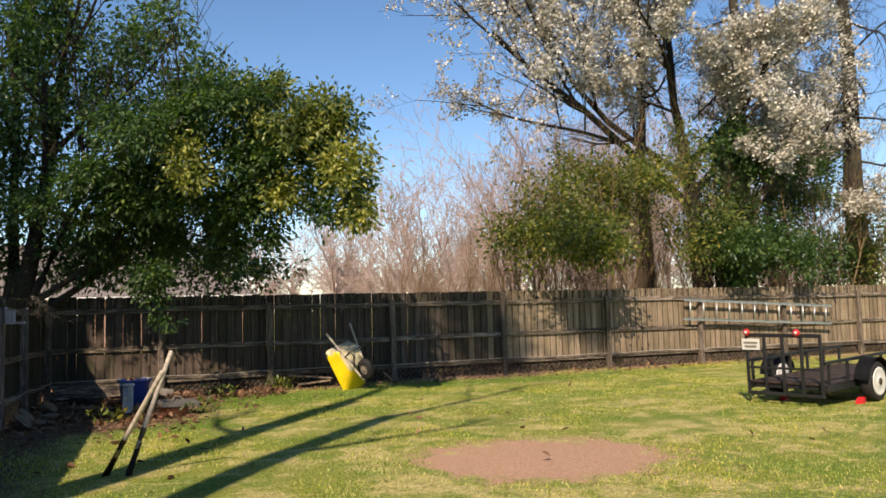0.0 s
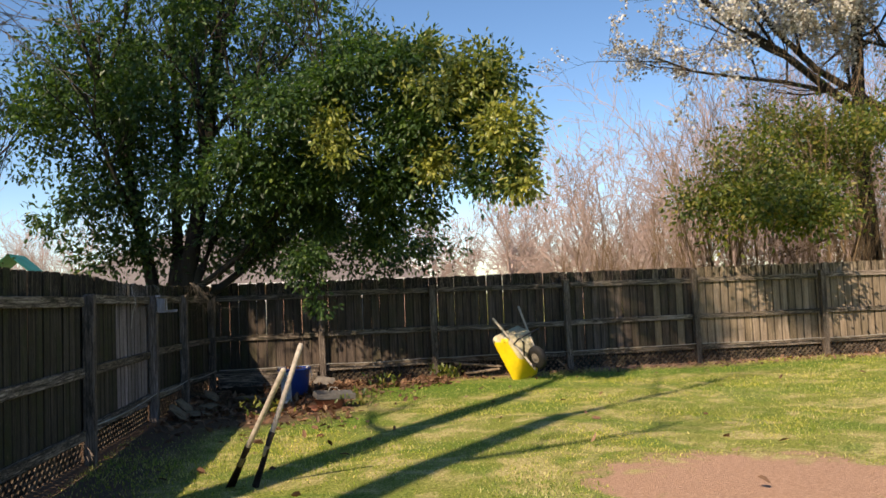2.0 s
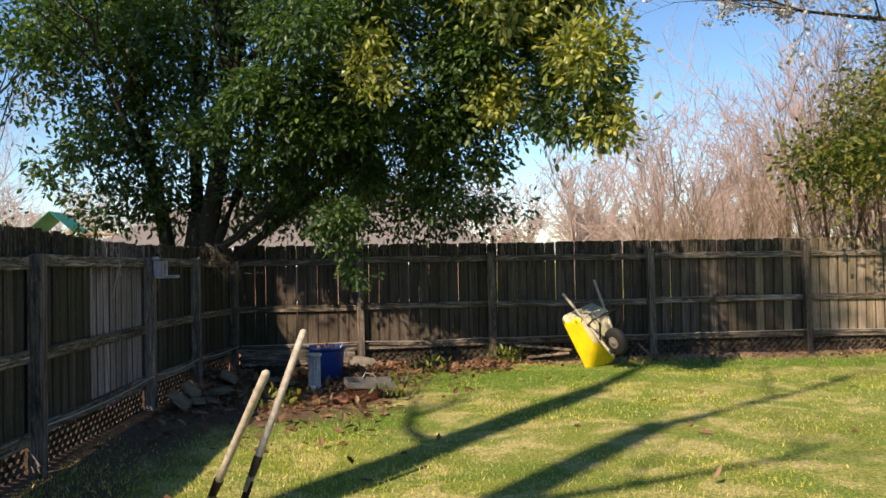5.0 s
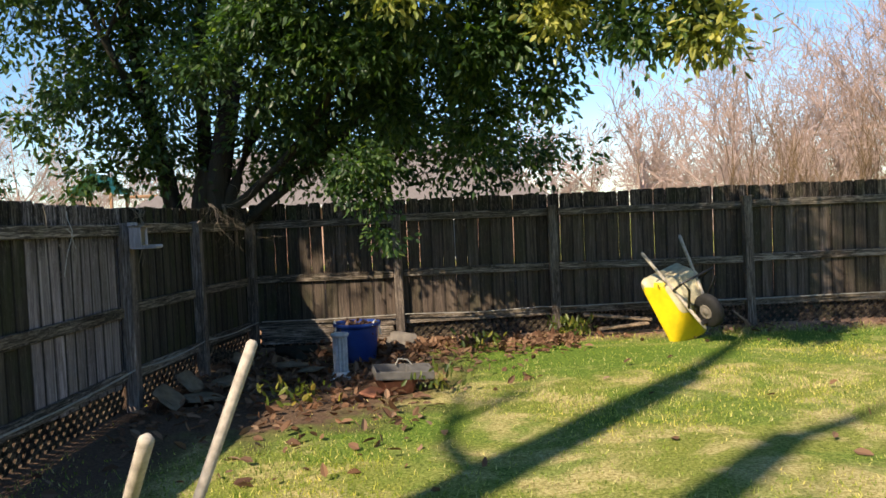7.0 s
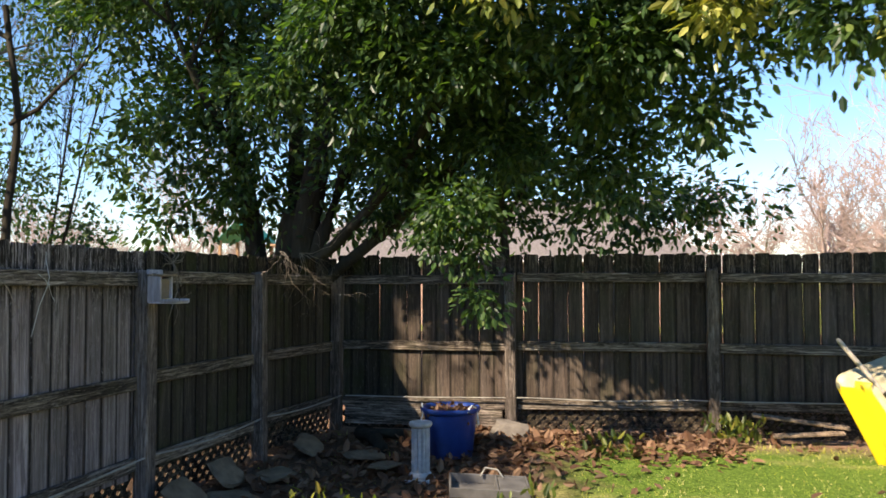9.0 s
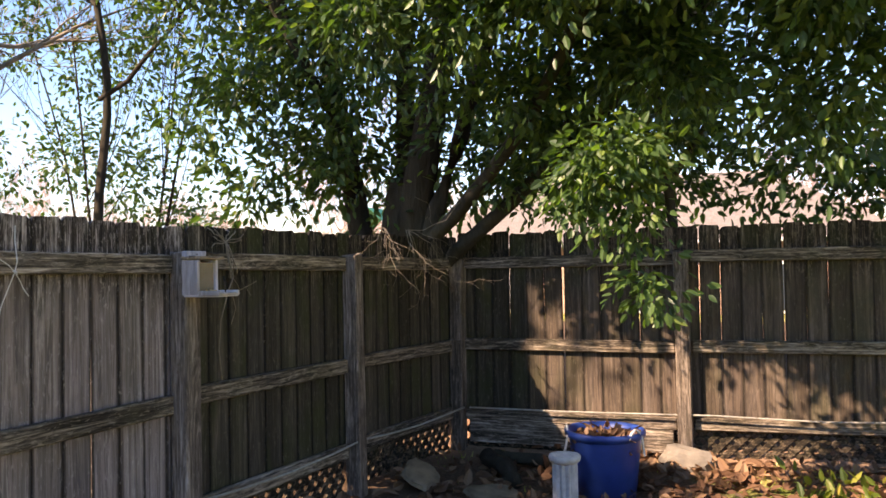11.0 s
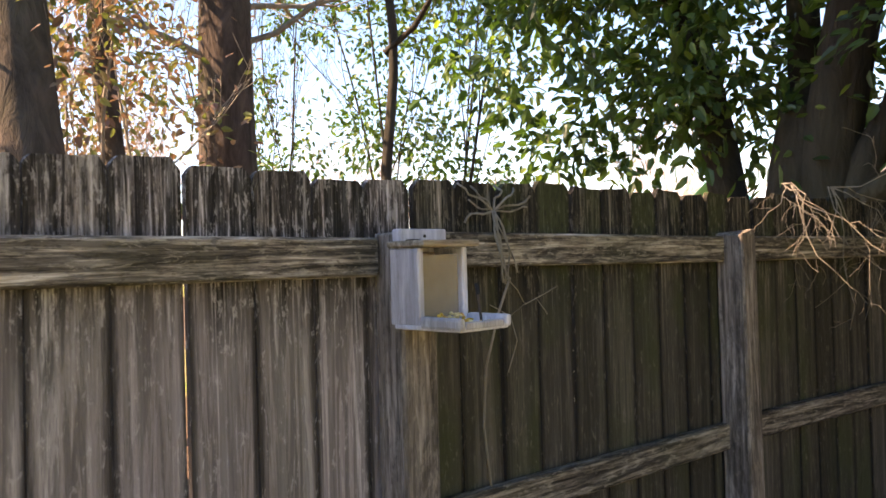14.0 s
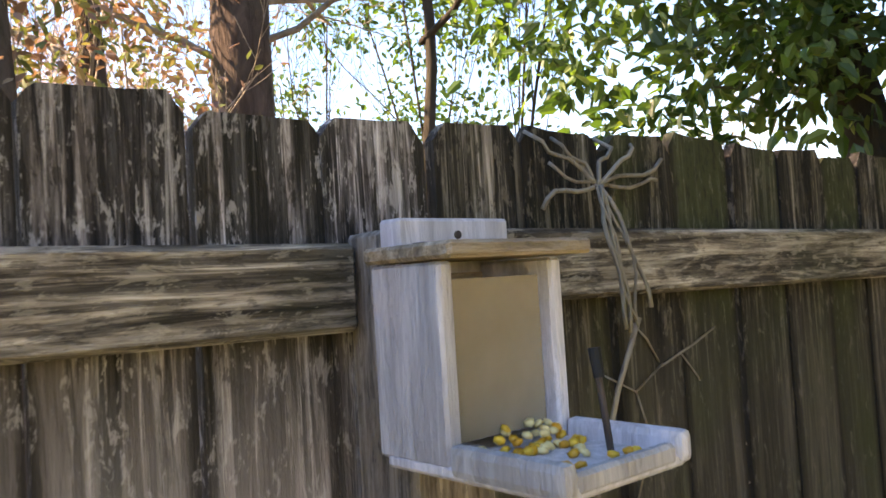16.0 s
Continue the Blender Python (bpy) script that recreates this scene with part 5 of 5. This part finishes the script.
        ob.matrix_world = pose(8.2, 8.9, G0 - 0.005, 0, 0, 17) @ pose(x, y, 0) @ Matrix.Diagonal((0.75, 0.75, 0.75, 1))
        tagged(ob, "red plastic chock on the grass by the trailer", "wheel chock", "chocks")


trailer()


def ladder():
    t = thing("ladder", pose(11.5, 15.13, 1.355, 0, 3.0, 0), "aluminium ladder hung level on the board fence", "ladder")
    L = 4.3
    for z in (0.21, -0.21):
        bm = bmesh.new()
        add_box(bm, L, 0.012, 0.055, 0.002, (L / 2, 0.012, z))
        add_box(bm, L, 0.03, 0.008, 0.002, (L / 2, -0.004, z + 0.025))
        add_box(bm, L, 0.03, 0.008, 0.002, (L / 2, -0.004, z - 0.025))
        part("rail", bm, ALU, t)
    for k in range(12):
        part("rung", tube([(0.16 + k * 0.36, 0.0, -0.2), (0.16 + k * 0.36, 0.0, 0.2)], 0.019, 10), ALU, t, smooth=True)
    for x in (0.8, 3.4):
        part("hook", tube([(x, 0.1, 0.3), (x, -0.03, 0.26), (x, -0.03, 0.2)], 0.008, 6), IRON, t)


ladder()


# ---- squirrel feeder on its post ----
def feeder():
    t = thing("squirrel_feeder", pose(-1.33, 11.972, 1.454), "bleached wooden squirrel feeder with a clear front, holding corn", "feeder")
    D, W, H = 0.092, 0.146, 0.163
    part("backboard", box(0.016, 0.12, 0.2, 0.003, (0.0, 0.1, 0.1)), PALE_WOOD, t)
    for y, nm in ((0.0, 0), (W - 0.016, 1)):
        bm = box(D, 0.016, H, 0.003, (0.01 + D / 2, y + 0.008, H / 2 + 0.004))
        part("side_panel", bm, PALE_WOOD, t, "whitish bleached side board")
    part("rear_panel", box(0.008, W - 0.034, H - 0.01, 0.001, (0.013, W / 2, H / 2)), TAN_WOOD, t)
    roof = part("roof", box(D + 0.024, W + 0.024, 0.014, 0.003, (0.02 + D / 2, W / 2 + 0.006, H + 0.0125)), TAN_WOOD, t, "thin tan lid board")
    part("hinge", box(0.02, 0.03, 0.004, 0.001, (0.02, 0.06, H + 0.022)), IRON, roof)
    top = part("cleat", box(0.03, 0.14, 0.028, 0.003, (0.0, 0.1, H + 0.033)), PALE_WOOD, t, "bleached block screwed above the lid")
    for y in (0.1,):
        part("screw", lathe([(0.004, 0), (0.004, 0.002), (0.001, 0.003)], 10), IRON, top, at=pose(0.0152, y, H + 0.031 + 0.1 * (y - 0.1), 0, 90, 0))
    floor = part("tray_floor", box(0.197, W + 0.0, 0.012, 0.003, (0.02 + 0.0985, W / 2, 0.002)), PALE_WOOD, t)
    for y, ln in ((0.0045, 0.118), (W - 0.0045, 0.118)):
        part("tray_edge", box(ln, 0.015, 0.026, 0.007, (0.224 - ln / 2 - 0.002, y, 0.012), segs=2), PALE_WOOD, t, "rounded bleached edge strip")
    part("tray_lip", box(0.012, W - 0.03, 0.016, 0.003, (0.213, W / 2, 0.008)), PALE_WOOD, t)
    m = Mat("clear_plastic", 0.12, 0.0, 0.5)
    m.p.inputs["Transmission Weight"].default_value = 0.55
    m.p.inputs["IOR"].default_value = 1.3
    c = m.ramp(m.noise(m.coords((1, 1, 1)), 9, 4), [(0.3, (0.5, 0.38, 0.25)), (0.7, (0.64, 0.53, 0.39))])
    m.colour(c)
    pane = part("front_pane", box(0.003, W - 0.034, H - 0.03, 0, (D - 0.006, W / 2, H / 2 + 0.004)), m.m, t, "dusty clear plastic front")
    pane.visible_shadow = False
    part("pin", tube([(0.17, W - 0.034, 0.008), (0.164, W - 0.036, 0.07)], 0.003, 8), IRON, t)
    part("pin_cap", tube([(0.165, W - 0.036, 0.066), (0.162, W - 0.0365, 0.09)], [0.0045, 0.0055], 10), RUBBER, t)
    g = random.Random(77)
    k0 = bmesh.new()
    bmesh.ops.create_icosphere(k0, subdivisions=1, radius=0.0055)
    for v in k0.verts:
        v.co.z *= 0.6
        v.co.x *= 1.25 if v.co.x > 0 else 0.8
    me = mesh_of("corn_kernel", k0, CORN, True)
    hues = [me]
    for base in ((0.8, 0.42, 0.04), (0.66, 0.28, 0.02), (0.8, 0.58, 0.26)):
        m2 = me.copy()
        m2.materials.clear()
        m2.materials.append(plain("kernel_skin", base, 0.4, 0, 0.15, 90))
        hues.append(m2)
    for k in range(58):
        heap = k < 38
        x = g.uniform(0.09, 0.14) if heap else g.uniform(0.11, 0.2)
        y = g.uniform(0.03, W - 0.03) if heap else g.uniform(0.035, W - 0.03)
        part("corn_kernel", g.choice(hues[1:]), None, t, at=pose(x, y, 0.0115 + (g.uniform(0, 0.014) if heap and x < 0.125 else 0), g.uniform(-40, 40), g.uniform(-40, 40), g.uniform(0, 360)))


feeder()


# ---- dry vines on the fences ----
def vine(x, y, z, n, ln, way, seed, label, spread=0.9):
    t = thing("dry_vine", pose(x, y, z), label, "vine")
    b = Branches(seed)
    for k in range(n):
        w = Vector(way) + Vector((b.r.uniform(-0.5, 0.5), b.r.uniform(-0.6, 0.6), b.r.uniform(-0.5, 0.3)))
        b.grow(Vector((0, b.r.uniform(-0.06, 0.06), 0)), w, ln * b.r.uniform(0.6, 1.1), 0.0028, 2, kids=3, wander=0.5, lift=-0.3, spread=spread, shrink=0.5, minr=0.001, sides=5, steps=6, bare=0.3)
    part("stem", b.mesh("stem", PALE_TWIG), None, t)


def knotted_vine():
    """Bare grey stems knotted over two boards beside the feeder, a bundle of them trailing over the top rail."""
    t = thing("dry_vine", pose(-1.4, 12.385, 1.715), "bare grey vine knotted over the fence top beside the feeder", "vine")
    r = random.Random(401)
    ends = [(-0.075, 0.06), (-0.03, 0.055), (0.05, 0.06), (0.12, 0.065), (0.17, 0.04), (0.16, 0.01), (-0.09, -0.02), (-0.06, 0.02)]
    for y, z in ends:
        pts = [(-0.01 + 0.02 * u, y * (1 - u) + 0.012 * math.sin(5 * u + y * 40) * (1 - u), z * (1 - u) + 0.01 * math.sin(7 * u + z * 60) * (1 - u)) for u in np.linspace(0, 1, 7)]
        part("stem", tube([(-0.035, y * 1.1, z + 0.012)] + pts if z > 0.05 else pts, [r.uniform(0.002, 0.0034)] * (8 if z > 0.05 else 7), 6), PALE_TWIG, t, smooth=True)
    for k in range(5):
        y0, y1, dz = r.uniform(-0.05, 0.01), r.uniform(0.0, 0.07), r.uniform(0.15, 0.2)
        pts = [(0.012 + 0.032 * math.sin(min(u * 1.5, 1) * math.pi / 2), y0 * math.sin(u * math.pi) + y1 * u + 0.006 * math.sin(9 * u + k), -dz * u) for u in np.linspace(0, 1, 9)]
        part("stem", tube(pts, r.uniform(0.0018, 0.003), 6), PALE_TWIG, t, smooth=True)
    pts = [(0.045, 0.02, -0.17), (0.02, 0.0, -0.26), (-0.01, -0.02, -0.4), (-0.015, -0.03, -0.55), (-0.012, -0.005, -0.75)]
    part("stem", tube(pts, 0.0035, 6), PALE_TWIG, t, smooth=True)


knotted_vine()


def tendril(y, z, seed, label):
    """A forked dead tendril lying on the boards."""
    t = thing("dry_vine", pose(-1.425, y, z), label, "vine")
    r = random.Random(seed)
    fork = [[(0, -0.13, 0.0), (0.01, -0.06, -0.03), (0.012, 0.0, 0.0)], [(0.012, 0.0, 0.0), (0.016, 0.08, 0.02), (0.01, 0.16, 0.045)], [(0.012, 0.0, 0.0), (0.014, -0.03, 0.035), (0.006, -0.06, 0.07)], [(0.014, 0.05, 0.01), (0.01, 0.09, -0.03), (0.004, 0.12, -0.05)], [(0.01, -0.06, -0.03), (0.012, -0.04, -0.1), (0.006, -0.07, -0.18)]]
    for q in fork:
        part("stem", tube([tuple(c + r.uniform(-0.004, 0.004) for c in p) for p in q], r.uniform(0.0012, 0.002), 5), PALE_TWIG, t, smooth=True)


tendril(12.53, 1.47, 421, "thin dead tendril on the boards")
tendril(12.78, 1.28, 425, "thin dead tendril on the boards")
vine(-1.2, 14.2, 1.84, 7, 0.55, (0.5, 0.25, -0.35), 411, "bare twigs spilling over the fence at the corner")
vine(-1.25, 13.9, 1.84, 5, 0.45, (0.4, -0.3, -0.3), 415, "bare twigs spilling over the fence at the corner")
vine(-1.38, 10.75, 1.78, 1, 0.6, (0.0, 0.05, -1.4), 431, "dry stalk hanging down the boards")


def twine():
    """A loose white string caught over the boards and knotted at the top rail."""
    t = thing("twine", pose(-1.39, 11.15, 1.575), "loose white string hanging down the fence boards", "string")
    part("strand", tube([(-0.036, 0.042, 0.175), (-0.03, 0.035, 0.12), (0.01, 0.012, 0.04), (0.012, 0, 0), (-0.01, -0.038, -0.12), (-0.02, -0.078, -0.27)], 0.0022, 6), STRING, t)
    part("loose_end", tube([(0.012, 0, 0), (0.02, -0.03, 0.025), (0.012, -0.074, 0.055)], 0.0018, 6), STRING, t)
    part("tail", tube([(0.012, 0, 0), (0.004, 0.03, -0.035), (0.0, 0.045, -0.06), (0.004, 0.065, -0.09)], 0.0018, 6), STRING, t)
    part("knot", tube([(0.012, -0.008, 0.006), (0.02, 0.0, 0.0), (0.012, 0.008, -0.008)], 0.004, 8), STRING, t)


STRING = plain("grey_white_string", (0.6, 0.58, 0.55), 0.8, 0, 0.2, 60)
twine()


# ---- litter and grass ----
def litter():
    g = np.random.default_rng(501)
    x = np.concatenate([g.normal(0.0, 0.75, 1000), g.uniform(0.2, 2.6, 900), g.uniform(2.4, 15, 400), g.uniform(-1.3, 12, 90), g.uniform(-1.3, 1.0, 500)])
    y = np.concatenate([g.normal(13.7, 0.65, 1000), 14.9 - np.abs(g.normal(0, 0.45, 900)), 15.1 - np.abs(g.normal(0, 0.3, 400)), g.uniform(5, 14.5, 90), g.normal(12.2, 0.9, 500)])
    ok = (x > -1.3) & (y < 14.95 + 0.03 * np.clip(x, 0, 8)) & (y > 4)
    p = np.stack([x, y, np.zeros_like(x)], 1)[ok]
    p[:, 2] = [lawn_height(a, b) + 0.012 for a, b in p[:, :2]]
    p[:, 2] += g.uniform(0, 0.03, len(p))
    d = g.normal(0, 1, p.shape) * (1, 1, 0.15)
    ob = new("leaf_litter", leaf_mesh("leaf_litter", p, d, 0.09, DRYLEAF, 502, 0.5, 0.0, 0.4, 0.4))
    tagged(ob, "dry brown leaves strewn along the fence foot", "leaves", kind="stuff")


litter()


def grass():
    g = np.random.default_rng(601)
    n = 300000
    x = g.uniform(-1.4, 15.5, n)
    y = 3.0 + 12.1 * g.random(n) ** 1.1
    keep = np.ones(n, bool)
    keep &= ((x - 3.65) / 1.15) ** 2 + ((y - 7.2) / 1.0) ** 2 > g.uniform(0.75, 1.1, n)
    keep &= ((x + 1.1) / 2.3) ** 2 + ((y - 13.4) / 2.6) ** 2 > g.uniform(0.8, 1.25, n) * (g.random(n) < 0.93)
    keep &= y < 14.95 + 0.03 * np.clip(x, 0, 8) - g.exponential(0.12, n)
    x, y = x[keep], y[keep]
    dens = np.array([noise.noise((a * 0.9, b * 0.9, 7.7)) for a, b in zip(x, y)])
    k2 = g.uniform(-0.5, 0.35, len(x)) < dens
    x, y, dens = x[k2], y[k2], dens[k2]
    m = len(x)
    z = np.array([lawn_height(a, b) for a, b in zip(x, y)]) - 0.004
    hgt = g.uniform(0.012, 0.034, m) * (1 + 0.7 * np.clip(dens, 0, 1))
    edge = np.clip(1 - (15.0 - y) / 0.7, 0, 1)
    hgt *= 1 + 1.2 * edge
    a = g.uniform(0, 6.283, m)
    lean = g.uniform(0.1, 0.9, m) * hgt
    b = g.uniform(0, 6.283, m)
    w = g.uniform(0.003, 0.006, m)
    p = np.stack([x, y, z], 1)
    s = np.stack([np.cos(a) * w, np.sin(a) * w, np.zeros(m)], 1)
    tip = p + np.stack([np.cos(b) * lean, np.sin(b) * lean, hgt], 1)
    verts = np.stack([p - s, p + s, tip], 1).reshape(-1, 3)
    faces = np.arange(m * 3).reshape(-1, 3)
    ob = new("grass", raw_mesh("grass", verts, faces, GRASSBLADE))
    tagged(ob, "short patchy spring grass, green and straw", "grass", kind="stuff")


grass()


def weeds(x, y, n, seed):
    g = np.random.default_rng(seed)
    p = np.stack([g.normal(x, 0.13, n), g.normal(y, 0.07, n), G0 + g.uniform(0.0, 0.2, n)], 1)
    ob = new("weed_clump", leaf_mesh("weed_clump", p, g.normal(0, 0.6, p.shape) + (0, 0, 1.0), 0.08, SHRUBLEAF, seed + 1, 0.4, -0.3))
    tagged(ob, "green weeds growing at the fence foot", "weeds", kind="stuff")


weeds(2.6, 14.95, 150, 701)
weeds(1.55, 14.1, 60, 705)
weeds(-0.05, 12.0, 60, 709)
weeds(1.1, 12.3, 50, 713)
